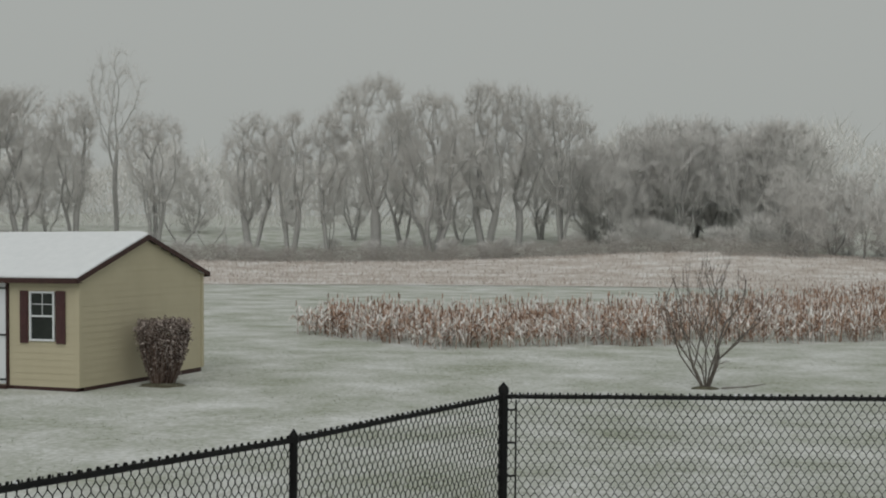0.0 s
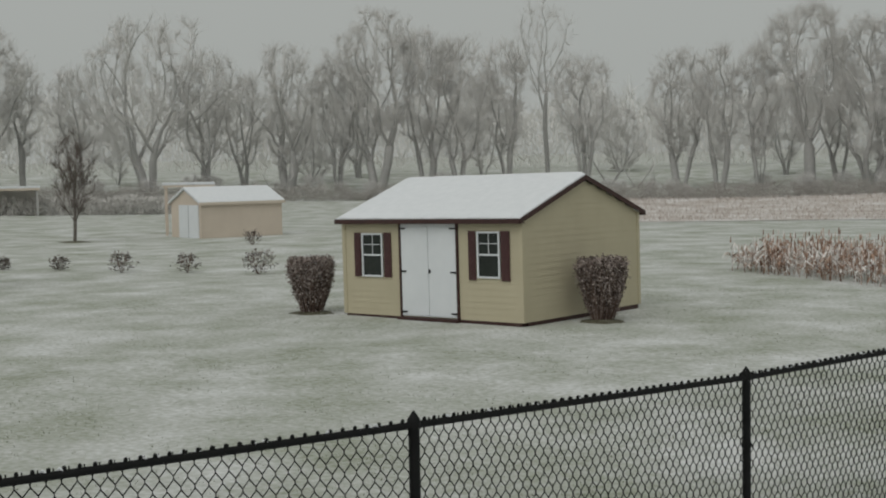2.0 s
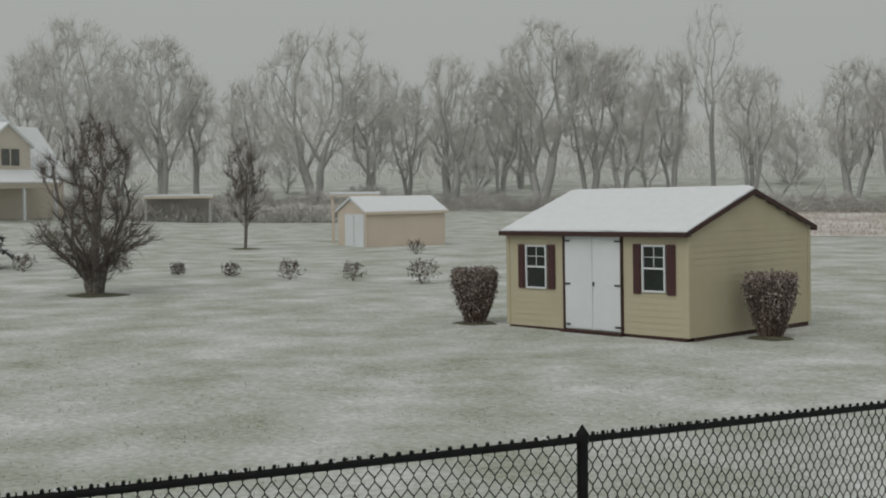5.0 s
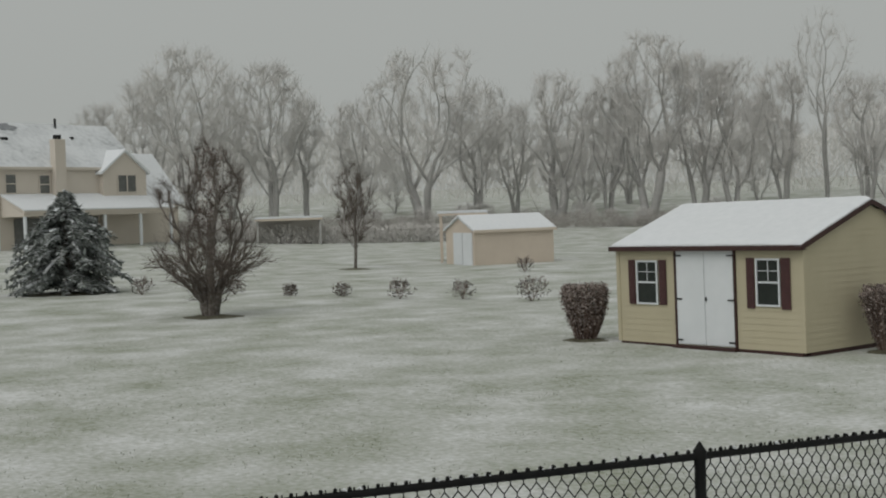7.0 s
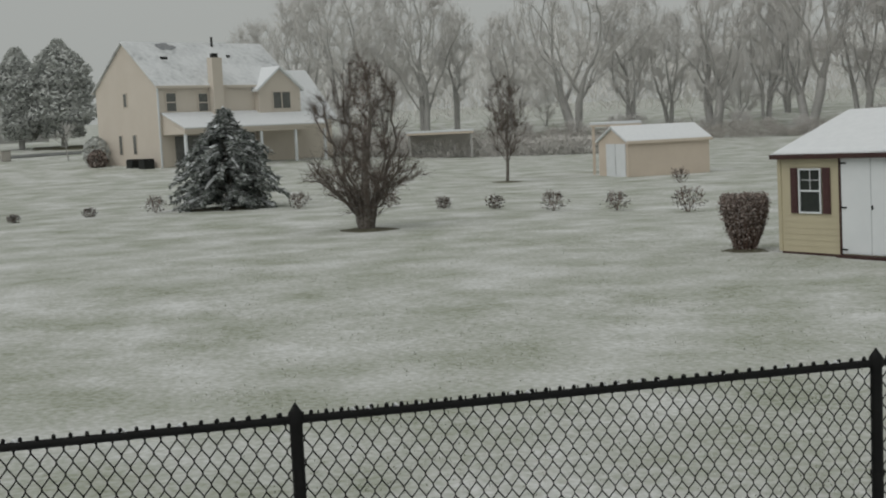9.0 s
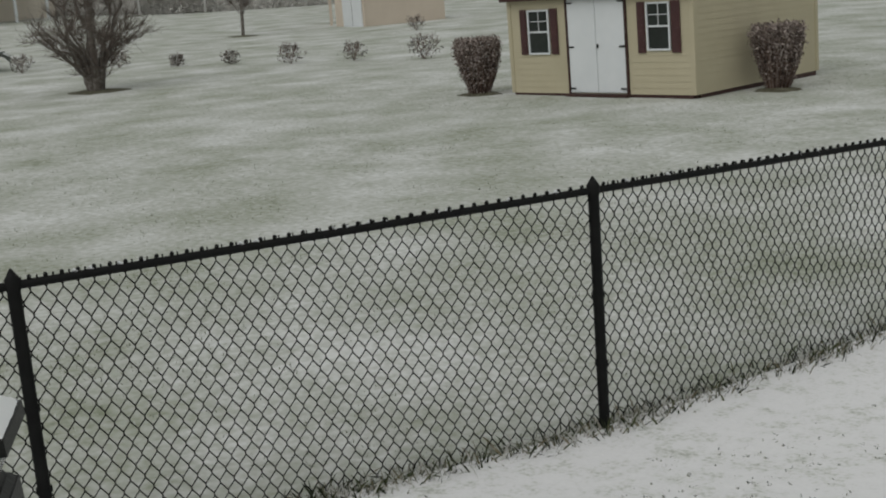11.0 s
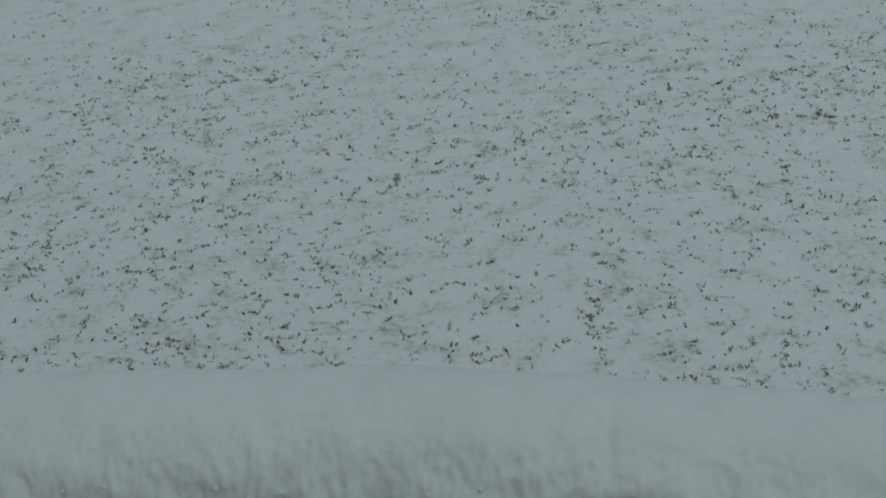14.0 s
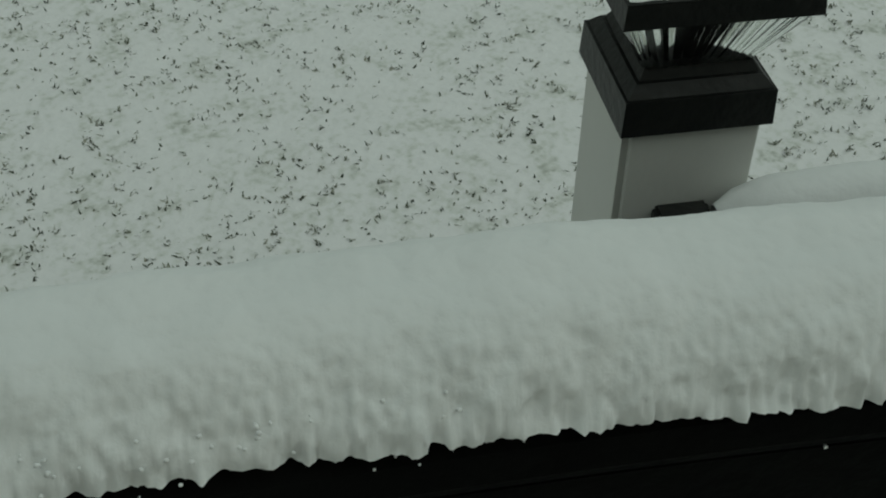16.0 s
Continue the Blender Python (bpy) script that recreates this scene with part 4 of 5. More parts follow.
# ---- garden shed ----
def boards_wall(parent, x0, x1, z0, z1, mat, course=0.115, holes=(), top=None, name="siding_board"):
    """Horizontal lap boards in the plane y = 0 that face -y, cut round holes (x0, x1, z0, z1); top(x) limits the height."""
    n = int(round((z1 - z0) / course))
    for i in range(n):
        a, b = z0 + i * course, z0 + (i + 1) * course
        spans = [(x0, x1)]
        if top:
            lo, hi = top(a + course * 0.5)
            spans = [(max(x0, lo), min(x1, hi))]
        for hx0, hx1, hz0, hz1 in holes:
            if hz0 < (a + b) / 2 < hz1:
                spans = [s for p, q in spans for s in ((p, min(q, hx0)), (max(p, hx1), q)) if s[1] - s[0] > 0.02]
        for p, q in spans:
            if q - p < 0.03:
                continue
            verts = [(p, -0.0095, a), (q, -0.0095, a), (q, -0.003, b), (p, -0.003, b), (p, 0.0, a), (q, 0.0, a)]
            link_mesh(name, verts, [(0, 1, 2, 3), (4, 5, 1, 0)], mat, parent)


def window(parent, x0, x1, z0, z1, rows=2, cols=2, depth=0.03, mat=None):
    """A double-hung window that faces -y: frame, meeting rail, panes and bars."""
    mat = mat or WHITE
    win = part("window", box(x0, x1, -0.012, 0.0, z0, z1), GLASS_DARK, parent, "dark glass")
    w = 0.034
    for a in ((x0, x0 + w, z0, z1), (x1 - w, x1, z0, z1), (x0 + w, x1 - w, z1 - w, z1), (x0 + w, x1 - w, z0, z0 + w), (x0 + w, x1 - w, (z0 + z1) / 2 - 0.014, (z0 + z1) / 2 + 0.018)):
        part("frame", box(a[0], a[1], -0.012 - depth, -0.012, a[2], a[3], 0.004), mat, win)
    zm = (z0 + z1) / 2
    for za, zb in ((zm + 0.018, z1 - w),):
        for c in range(1, cols):
            x = x0 + (x1 - x0) * c / cols
            part("bar", box(x - 0.006, x + 0.006, -0.018, -0.013, za, zb), mat, win)
        for r in range(1, rows):
            z = za + (zb - za) * r / rows
            part("bar", box(x0 + w, x1 - w, -0.017, -0.0132, z - 0.006, z + 0.006), mat, win)
    return win


SW, SD, SB, ST, SR = 4.40, 3.89, 0.0, 1.84, 2.525
shed = thing("garden_shed", "cream vinyl-sided garden shed with dark red trim and a snow-covered roof", "shed", pose(-0.073, 0.157, -0.02, 0, -0.7, -0.6))
part("core_wall", prism([(0.02, SB), (SD - 0.02, SB), (SD - 0.02, ST), (SD / 2, SR - 0.02), (0.02, ST)], -SW + 0.02, -0.02), SIDING, shed)
front = part("front_wall", box(-SW, 0, 0.0, 0.02, SB, ST), SIDING, shed)
DOOR = (-2.91, -1.44, -0.04, 1.80)
boards_wall(front, -SW, 0, SB, ST, SIDING, holes=[DOOR, (-3.90, -3.31, 0.73, 1.60), (-1.02, -0.46, 0.76, 1.64)])
side = part("side_wall", prism([(0, SB), (SD, SB), (SD, ST), (SD / 2, SR - 0.01), (0, ST)], -0.02, 0.0), SIDING, shed)
gable = new("gable_boards")
gable.parent, gable.matrix_basis = side, pose(0.0, 0, 0, 0, 0, 90)


def shed_slope(z):
    if z < ST:
        return (0, SD)
    k = (z - ST) / (SR - ST) * SD / 2
    return (k, SD - k)


n = int((SR - SB) / 0.115)
for i in range(n):
    a, b = SB + i * 0.115, SB + (i + 1) * 0.115
    p, q = shed_slope((a + b) / 2)
    if q - p > 0.05:
        link_mesh("siding_board", [(0.0095, p, a), (0.0095, q, a), (0.003, q, b), (0.003, p, b), (0, p, a), (0, q, a)], [(0, 1, 2, 3), (4, 5, 1, 0)], SIDING, side)
bpy.data.objects.remove(gable)
for x0, x1, y0, y1 in ((-0.07, 0.024, -0.024, 0.07), (-SW - 0.024, -SW + 0.07, -0.024, 0.07), (-0.07, 0.024, SD - 0.07, SD + 0.024)):
    part("corner_trim", box(x0, x1, y0, y1, SB, ST, 0.006), SIDING, shed)
# roof: two slabs with a fascia all round, and the snow on them
OV, GE = 0.15, 0.075
slope = (SR - ST) / (SD / 2)
ez = ST - OV * slope + 0.04
for sgn in (0, 1):
    ye, yr = (-OV, SD / 2) if sgn == 0 else (SD + OV, SD / 2)
    roof = part("roof", prism([(ye, ez), (yr, SR + 0.05), (yr, SR + 0.09), (ye, ez + 0.04)], -SW - GE, GE), SHINGLE, shed)
    rng = random.Random(60 + sgn)
    v, f = [], []
    nx, ny = 46, 18
    for j in range(ny + 1):
        for i in range(nx + 1):
            u, w = i / nx, j / ny
            xx = -SW - GE + 0.01 + (SW + 2 * GE - 0.02) * u
            yy = ye + (yr - ye) * w + (0.02 if sgn == 0 else -0.02) * (w < 0.01)
            edge = min(1.0, min(u, 1 - u) * 40, w * 14 + 0.25)
            zz = ez + 0.045 + (SR + 0.09 - ez - 0.04) * w + 0.045 * edge + 0.008 * noise.noise(Vector((xx * 2, yy * 2, sgn)))
            v.append((xx, yy, zz))
    for j in range(ny):
        for i in range(nx):
            k = j * (nx + 1) + i
            f.append((k, k + 1, k + nx + 2, k + nx + 1))
    link_mesh("snow_cover", v, f, SNOW, roof, "thin even snow", smooth=True)
    part("fascia", box(-SW - GE, GE, ye - 0.02 if sgn == 0 else ye, ye if sgn == 0 else ye + 0.02, ez - 0.055, ez + 0.035), TRIM_RED, shed)
    for xb in (GE, -SW - GE - 0.02):
        part("barge_board", prism([(ye, ez - 0.055), (yr, SR - 0.015), (yr, SR + 0.075), (ye, ez + 0.035)], xb, xb + 0.02), TRIM_RED, shed)
part("soffit", box(-SW - GE, GE, -OV, 0.0, ez - 0.05, ez - 0.035), TRIM_RED, shed)
# skids, bared below the walls to stand in for the shadow line there
part("skid", box(-SW + 0.05, -0.05, -0.01, 0.12, SB - 0.14, SB - 0.002), TRIM_RED, shed)
part("skid", box(-0.14, 0.0, 0.13, SD - 0.05, SB - 0.14, SB - 0.002), TRIM_RED, shed)
part("skid", box(-SW + 0.05, -0.15, SD - 0.17, SD - 0.05, SB - 0.14, SB - 0.002), TRIM_RED, shed)
window(shed, -3.88, -3.33, 0.74, 1.59)
window(shed, -1.00, -0.48, 0.78, 1.63)
for x0, x1, z1 in ((-4.08, -3.91, 1.60), (-3.29, -3.11, 1.60), (-1.20, -1.03, 1.64), (-0.45, -0.26, 1.64)):
    sh = part("shutter", box(x0, x1, -0.035, -0.019, 0.74, z1), SHUTTER, shed, "maroon louvred shutter")
    for k in range(20):
        z = 0.78 + (z1 - 0.83) * k / 20
        part("slat", box(x0 + 0.025, x1 - 0.025, -0.043, -0.034, z, z + 0.028), SHUTTER, sh)
for x0, x1 in ((-2.90, -2.855), (-1.495, -1.45)):
    part("door_frame", box(x0, x1, -0.04, 0.0, -0.1, 1.84), TRIM_RED, shed)
part("door_frame", box(-2.855, -1.495, -0.04, 0.0, 1.775, 1.84), TRIM_RED, shed)
part("threshold", box(-2.92, -1.43, -0.12, 0.0, -0.19, -0.0), TRIM_RED, shed)
for x0, x1, hx in ((-2.85, -2.18, -2.855), (-2.17, -1.50, -1.495)):
    door = part("door", box(x0, x1, -0.03, 0.0, 0.02, 1.77, 0.004), WHITE, shed, "plain white double door")
    part("door_border", box(x0 + 0.02, x1 - 0.02, -0.034, -0.029, 0.04, 0.07), WHITE, door)
    for z in (0.10, 0.87, 1.68):
        part("hinge", box(min(hx, hx + (0.13 if hx < -2 else -0.13)), max(hx, hx + (0.13 if hx < -2 else -0.13)), -0.05, -0.03, z - 0.014, z + 0.014), BLACK, door)
part("handle", box(-2.15, -2.12, -0.06, -0.03, 0.84, 0.92, 0.006), BLACK, shed)


def gable_roof(parent, x0, x1, y0, y1, eave, ridge, over, mat_roof, mat_edge, snow=True, thick=0.08):
    """A roof whose ridge runs along x."""
    ym = (y0 + y1) / 2
    k = (ridge - eave) / (ym - y0)
    for ye, s in ((y0 - over, 1), (y1 + over, -1)):
        z = eave - over * k
        r = part("roof", prism([(ye, z), (ym, ridge), (ym, ridge + thick), (ye, z + thick)], x0 - over, x1 + over), mat_roof, parent)
        if snow:
            part("snow_cover", prism([(ye + 0.02 * s, z + thick + 0.003), (ym, ridge + thick + 0.003), (ym, ridge + thick + 0.06), (ye + 0.05 * s, z + thick + 0.05)], x0 - over + 0.02, x1 + over - 0.02), SNOW, r, "smooth snow")
        part("fascia", box(x0 - over, x1 + over, ye - 0.03 if s > 0 else ye, ye if s > 0 else ye + 0.03, z - 0.06, z + thick), mat_edge, parent)


# ---- small tan shed and the lean-to behind it ----
small = thing("tool_shed", "small tan shed with a white door and snow on its roof", "shed", pose(-34.98, 21.95, -0.34, 0, 0, 79))
SL, SWD = 4.6, 3.0
part("wall", prism([(0, 0), (SWD, 0), (SWD, 1.8), (SWD / 2, 2.45), (0, 1.8)], 0, SL), SIDING_TAN, small)
gable_roof(small, 0, SL, 0, SWD, 1.8, 2.45, 0.12, SHINGLE, SIDING_TAN)
d = part("door", box(-0.05, -0.003, 0.18, 2.15, 0.08, 1.7, 0.01), WHITE, small, "white double door")
part("seam", box(-0.056, -0.049, 1.155, 1.175, 0.1, 1.68), BLACK, d)
part("corner_trim", box(-0.03, 0.06, -0.03, 0.06, 0.0, 1.8), SIDING_TAN, small)
lean = thing("lean_to", "open lean-to with a flat snow-covered roof", "shed", pose(-39.2, 24.7, -0.2, 0, 0, 50.7))
part("roof", box(-1.3, 1.3, -1.2, 1.2, 2.42, 2.52), SIDING_TAN, lean)
part("snow_cover", box(-1.32, 1.32, -1.22, 1.22, 2.525, 2.66, 0.03), SNOW, lean)
for px in (-1.15, 1.15):
    for py in (-1.05, 1.05):
        part("post", box(px - 0.06, px + 0.06, py - 0.06, py + 0.06, -0.1, 2.418), SIDING_TAN, lean)

# ---- two-storey house ----
HZ = 0.6
house = thing("house", "beige two-storey house with a snow-dusted roof and a porch", "house", pose(-70.0, 10.75, HZ, 0, 0, 105.8))
HL, HW, HE, HR = 12.0, 7.4, 5.65, 8.75
part("wall", prism([(0, -0.8), (HW, -0.8), (HW, HE), (HW / 2, HR - 0.03), (0, HE)], 0, HL), STUCCO, house)
gable_roof(house, 0, HL, 0, HW, HE, HR, 0.18, SHINGLE, STUCCO, snow=False, thick=0.12)
slide = (HR - HE) / (HW / 2)
v = [(3.1, 3.25, HE + 3.25 * slide + 0.16)]
for k in range(20):
    a = 6.283 * k / 20
    q = 1 + 0.6 * noise.noise(Vector((math.cos(a) * 1.6, math.sin(a) * 1.6, 4)))
    px, py = 3.1 + 0.75 * q * math.cos(a), 3.25 + 0.35 * q * math.sin(a)
    v.append((px, py, HE + py * slide + 0.155))
link_mesh("bare_shingles", v, [(0, 1 + k, 1 + (k + 1) % 20) for k in range(20)], ROOF_BARE, house, "dark shingles where the snow has slid off")
ch = part("chimney", prism([(-0.55, -0.8), (0.02, -0.8), (0.02, 7.5), (-0.55, 7.5)], 4.3, 5.15), STUCCO, house)
part("flue", box(4.5, 4.9, -0.45, -0.1, 7.5, 7.8), BLACK, ch)
gx0, gx1, gd = 8.3, 12.2, 0.5
xm = (gx0 + gx1) / 2
part("cross_gable", prism([(gx0, -0.8), (gx1, -0.8), (gx1, HE - 0.35), (xm, HE + 1.1), (gx0, HE - 0.35)], -gd, 2.5, axis="y"), STUCCO, house)
for sx, s in ((gx0, 1), (gx1, -1)):
    part("gable_roof", prism([(sx - 0.25 * s, HE - 0.53), (xm, HE + 1.11), (xm, HE + 1.29), (sx - 0.25 * s, HE - 0.35)], -gd - 0.2, 2.6, axis="y"), SNOW, house, "snow-covered cross gable")
for x0, x1, z0, z1 in ((0.68, 1.45, 3.9, 5.1), (3.35, 4.12, 3.85, 5.05)):
    win = part("window", box(x0, x1, -0.03, 0.0, z0, z1), HOUSE_GLASS, house, "dark glass")
    for a in ((x0 - 0.07, x0, z0, z1), (x1, x1 + 0.07, z0, z1), (x0 - 0.07, x1 + 0.07, z1, z1 + 0.07), (x0 - 0.07, x1 + 0.07, z0 - 0.07, z0), (x0, x1, (z0 + z1) / 2 - 0.03, (z0 + z1) / 2 + 0.03)):
        part("window_frame", box(a[0], a[1], -0.06, -0.031, a[2], a[3]), STUCCO, win)
bay = part("upper_window", box(9.6, 11.2, -gd - 0.03, -gd, 3.9, 5.05), HOUSE_GLASS, house, "double window with dark glass")
for xa in (9.53, 10.36, 11.2):
    part("mullion", box(xa, xa + 0.08, -gd - 0.06, -gd - 0.031, 3.83, 5.12), STUCCO, bay)
for y0, z0, z1 in ((3.6, 4.4, 5.25), (4.45, 1.1, 2.4), (2.75, 1.1, 2.4)):
    win = part("side_window", box(-0.03, 0.01, y0, y0 + 0.36, z0, z1), HOUSE_GLASS, house, "narrow dark window")
    for ya in (y0 - 0.05, y0 + 0.36):
        part("window_frame", box(-0.05, -0.002, ya, ya + 0.05, z0 - 0.05, z1 + 0.05), STUCCO, win)
# lower wing, its roof thick with snow
part("wing_wall", prism([(0.6, -0.8), (6.6, -0.8), (6.6, 3.3), (3.6, 6.6), (0.6, 3.3)], HL + 0.003, HL + 4.2), STUCCO, house)
wing = part("wing_roof", prism([(0.2, 2.95), (3.6, 6.65), (7.0, 2.95), (7.0, 3.07), (3.6, 6.8), (0.2, 3.07)], HL + 0.01, HL + 4.5), SHINGLE, house)
part("snow_cover", prism([(0.22, 3.09), (3.6, 6.81), (6.98, 3.09), (6.98, 3.16), (3.6, 6.89), (0.22, 3.16)], HL + 0.012, HL + 4.48), SNOW, wing, "smooth snow")
# porch along the front
porch = part("porch_roof", prism([(0.0, 3.45), (-2.5, 2.5), (-2.5, 2.65), (0.0, 3.7)], 0.25, 13.0), STUCCO, house)
part("snow_cover", prism([(-0.03, 3.71), (-2.55, 2.66), (-2.55, 2.74), (-0.03, 3.82)], 0.2, 13.05), SNOW, porch)
part("porch_gable", prism([(0.0, 2.3), (-2.4, 2.3), (-2.4, 2.51), (0.0, 3.44)], 0.25, 0.35), STUCCO, house)
for px in (0.3, 3.5, 6.75, 9.9, 12.7):
    part("porch_post", box(px, px + 0.16, -2.4, -2.24, -0.8, 2.51), WHITE, house)
part("porch_beam", box(0.3, 12.9, -2.42, -2.2, 2.3, 2.5), STUCCO, house)
# dark door and window, enlarged to stand in for the porch's shade
part("porch_shade_door", box(1.2, 3.8, -0.05, 0.0, -0.1, 2.2), HOUSE_GLASS, house)
part("porch_shade_window", box(5.6, 8.1, -0.05, 0.0, 0.1, 2.2), HOUSE_GLASS, house)
part("vent_pipe", box(7.3, 7.42, 3.3, 3.42, 8.3, 9.25), BLACK, house)
for px, py in ((2.0, 2.1), (2.3, 2.1), (5.6, 1.3), (7.9, 2.3), (6.4, 1.5)):
    zz = HE + py * (HR - HE) / (HW / 2) + 0.1
    part("roof_vent", box(px, px + 0.22, py, py + 0.2, zz - 0.1, zz + 0.22), BLACK, house)
part("downpipe", box(-0.06, 0.06, -0.08, -0.01, -0.6, HE - 0.1), WHITE, house)
part("corner_board", box(-0.02, 0.1, -0.02, 0.0, -0.8, HE - 0.1), WHITE, house)
for k, (py, s) in enumerate(((0.75, 0.85), (2.2, 0.85))):
    ac = thing("air_conditioner", "grey outdoor air-conditioning unit by the house wall", "air conditioner", house.matrix_basis @ pose(-0.7, py, -0.12))
    part("case", box(-0.4, 0.4, -0.4, 0.4, 0.0, s, 0.05), BLACK, ac)
    part("top_grille", box(-0.34, 0.34, -0.34, 0.34, s + 0.002, s + 0.05, 0.01), COATED, ac)


def round_bush(x, y, r, h, seed, mat, label):
    rng = random.Random(seed)
    ob = thing("round_bush", label, "bush", on_ground(x, y))
    v, f = [], []
    for _ in range(900):
        a, u = rng.uniform(0, 6.283), rng.random()
        rr = r * math.sqrt(max(0.05, 1 - (2 * u - 0.9) ** 2 * 0.9)) * rng.uniform(0.75, 1.02)
        c = Vector((math.cos(a) * rr, math.sin(a) * rr, u * h))
        dd = Vector((rng.gauss(0, 1), rng.gauss(0, 1), rng.gauss(0, 1))).normalized() * 0.12
        w2 = dd.cross(Vector((rng.gauss(0, 1), rng.gauss(0, 1), 1))).normalized() * 0.06
        s = len(v)
        v += [c - dd, c + w2, c + dd, c - w2]
        f.append((s, s + 1, s + 2, s + 3))
    link_mesh("leaves", v, f, mat, ob)
    v, f = [], []
    for k in range(6):
        tube(v, f, [(0, 0, -0.1), (math.cos(k) * r * 0.5, math.sin(k) * r * 0.5, h * 0.6)], [0.04, 0.02], 4)
    link_mesh("stems", v, f, BARK, ob)


round_bush(-76.2, 8.2, 0.95, 2.1, 71, HAZE_PINE, "clipped evergreen bush beside the house")
round_bush(-75.0, 7.9, 0.7, 1.2, 72, HEDGE_LEAF, "low brown bush beside the house")

# ---- beyond the house: barn, pole, wires, bin, road ----
bx, by = -153.0, 17.5
barn = thing("barn", "grey weathered barn with a snowy roof, paled by haze in its colour", "barn", pose(bx, by, ground_z(bx, by), 0, 0, 112))
part("wall", prism([(0, -1), (5.5, -1), (5.5, 4.6), (2.75, 7.0), (0, 4.6)], 0, 9), HAZE_BARN, barn)
gable_roof(barn, 0, 9, 0, 5.5, 4.6, 7.0, 0.3, HAZE_BARN, HAZE_BARN)
pole = thing("utility_pole", "thin grey wooden utility pole with sagging wires", "pole", on_ground(-105.5, 1.25))
v, f = [], []
tube(v, f, [(0, 0, -0.5), (0, 0, 6.7)], [0.16, 0.12], 8)
link_mesh("shaft", v, f, HAZE_BARN, pole)
for yy, zz in ((-0.1, 6.5), (0.1, 6.1), (0.0, 4.6)):
    v, f = [], []
    tube(v, f, [(0 + 5 * k * 0.25, yy + 38 * (k / 10), zz - 1.2 * math.sin(math.pi * k / 10)) for k in range(11)], [0.012] * 11, 3)
    tube(v, f, [(0 - 2 * k * 0.25, yy - 38 * (k / 10), zz - 1.2 * math.sin(math.pi * k / 10)) for k in range(11)], [0.012] * 11, 3)
    link_mesh("wire", v, f, HAZE_BARN, pole)
v, f = [], []
for k in range(25):
    y = -30 + 48 * k / 24
    for w in (0, 3.2):
        v.append((-92.5 - w, y, ground_z(-92.5 - w, y) + 0.06))
for k in range(24):
    f.append((2 * k, 2 * k + 2, 2 * k + 3, 2 * k + 1))
tagged(link_mesh("road", v, f, ASPHALT), "narrow slushy lane beyond the lawns", "road", kind="structure")
bin_ob = thing("rubbish_bin", "dark wheeled rubbish bin by the lane, paled by haze in its colour", "bin", on_ground(-89.5, 5.0))
# a dark bin given a pale colour for the haze in between
part("body", box(-0.32, 0.32, -0.35, 0.35, 0.02, 0.80, 0.04), HAZE_BRUSH, bin_ob)
part("lid", box(-0.35, 0.35, -0.38, 0.38, 0.803, 0.87, 0.03), HAZE_BRUSH, bin_ob)
w, t = grow(260, 3.2, stems=1, levels=3, kids=(14, 6, 5), fork=0.35, base_r=0.07, twig_r=0.01, ratio=0.45)
tree_thing("young_tree", "small bare tree beside the lane", on_ground(-85.2, 8.7), w, t, HAZE_BARK, HAZE_TWIG)

# ---- playhouse at the lawn's edge ----
play = thing("playhouse", "weathered wooden playhouse with a pointed turret, snow on its roof", "playhouse", pose(-40.3, -9.6, ground_z(-40.3, -9.6), 0, 0, 75))
for px, py in ((-1.1, -0.7), (1.1, -0.7), (-1.1, 0.7), (1.1, 0.7), (0.0, -0.7), (0.0, 0.7)):
    part("post", box(px - 0.06, px + 0.06, py - 0.06, py + 0.06, 0, 1.62), WOOD_OLD, play)
for k in range(9):
    xk = -1.0 + k * 0.24
    if k not in (4, 6):
        part("board", box(xk, xk + 0.2, -0.78, -0.765, 0.1, 1.0 + 0.2 * (k % 2)), WOOD_OLD, play)
    part("board", box(xk, xk + 0.2, 0.765, 0.78, 0.1, 1.4), WOOD_OLD, play)
part("deck", box(-1.2, 1.2, -0.8, 0.8, 0.0, 0.08), WOOD_OLD, play)
pr = part("roof", prism([(-1.0, 1.45), (0, 1.72), (1.0, 1.45), (1.0, 1.52), (0, 1.8), (-1.0, 1.52)], -1.4, 1.4), WOOD_OLD, play)
for k in range(4):
    part("parapet_post", box(-1.1 + 0.55 * k, -1.0 + 0.55 * k, -0.6, -0.5, 1.6, 2.0), WOOD_OLD, play)
bm = bmesh.new()
bmesh.ops.create_cone(bm, cap_ends=True, segments=4, radius1=0.36, radius2=0.02, depth=0.75, matrix=pose(0.95, 0.2, 2.35, 0, 0, 45))
part("turret", bm, WOOD_OLD, play)
part("turret_wall", box(0.78, 1.12, 0.03, 0.37, 1.6, 1.98), WOOD_OLD, play)

# ---- low hedge and flat-roofed shelter in front of the woods ----
v, f = [], []
rng = random.Random(90)
for _ in range(20000):
    u = rng.random()
    h = radians(-71 + 21.5 * u)
    r = rng.uniform(99, 102)
    x, y = EYE.x + r * math.sin(h), EYE.y + r * math.cos(h)
    if abs(math.degrees(h) + 69) < 5.6:
        continue
    c = Vector((x, y, ground_z(x, y) + rng.uniform(0.0, 1.35 + 0.4 * noise.noise(Vector((u * 20, 0, 0))))))
    dd = Vector((rng.gauss(0, 1), rng.gauss(0, 1), rng.gauss(0, 1.4))).normalized() * 0.24
    w2 = dd.cross(Vector((rng.gauss(0, 1), rng.gauss(0, 1), 1))).normalized() * 0.03
    s = len(v)
    v += [c - dd, c + w2, c + dd, c - w2]
    f.append((s, s + 1, s + 2, s + 3))
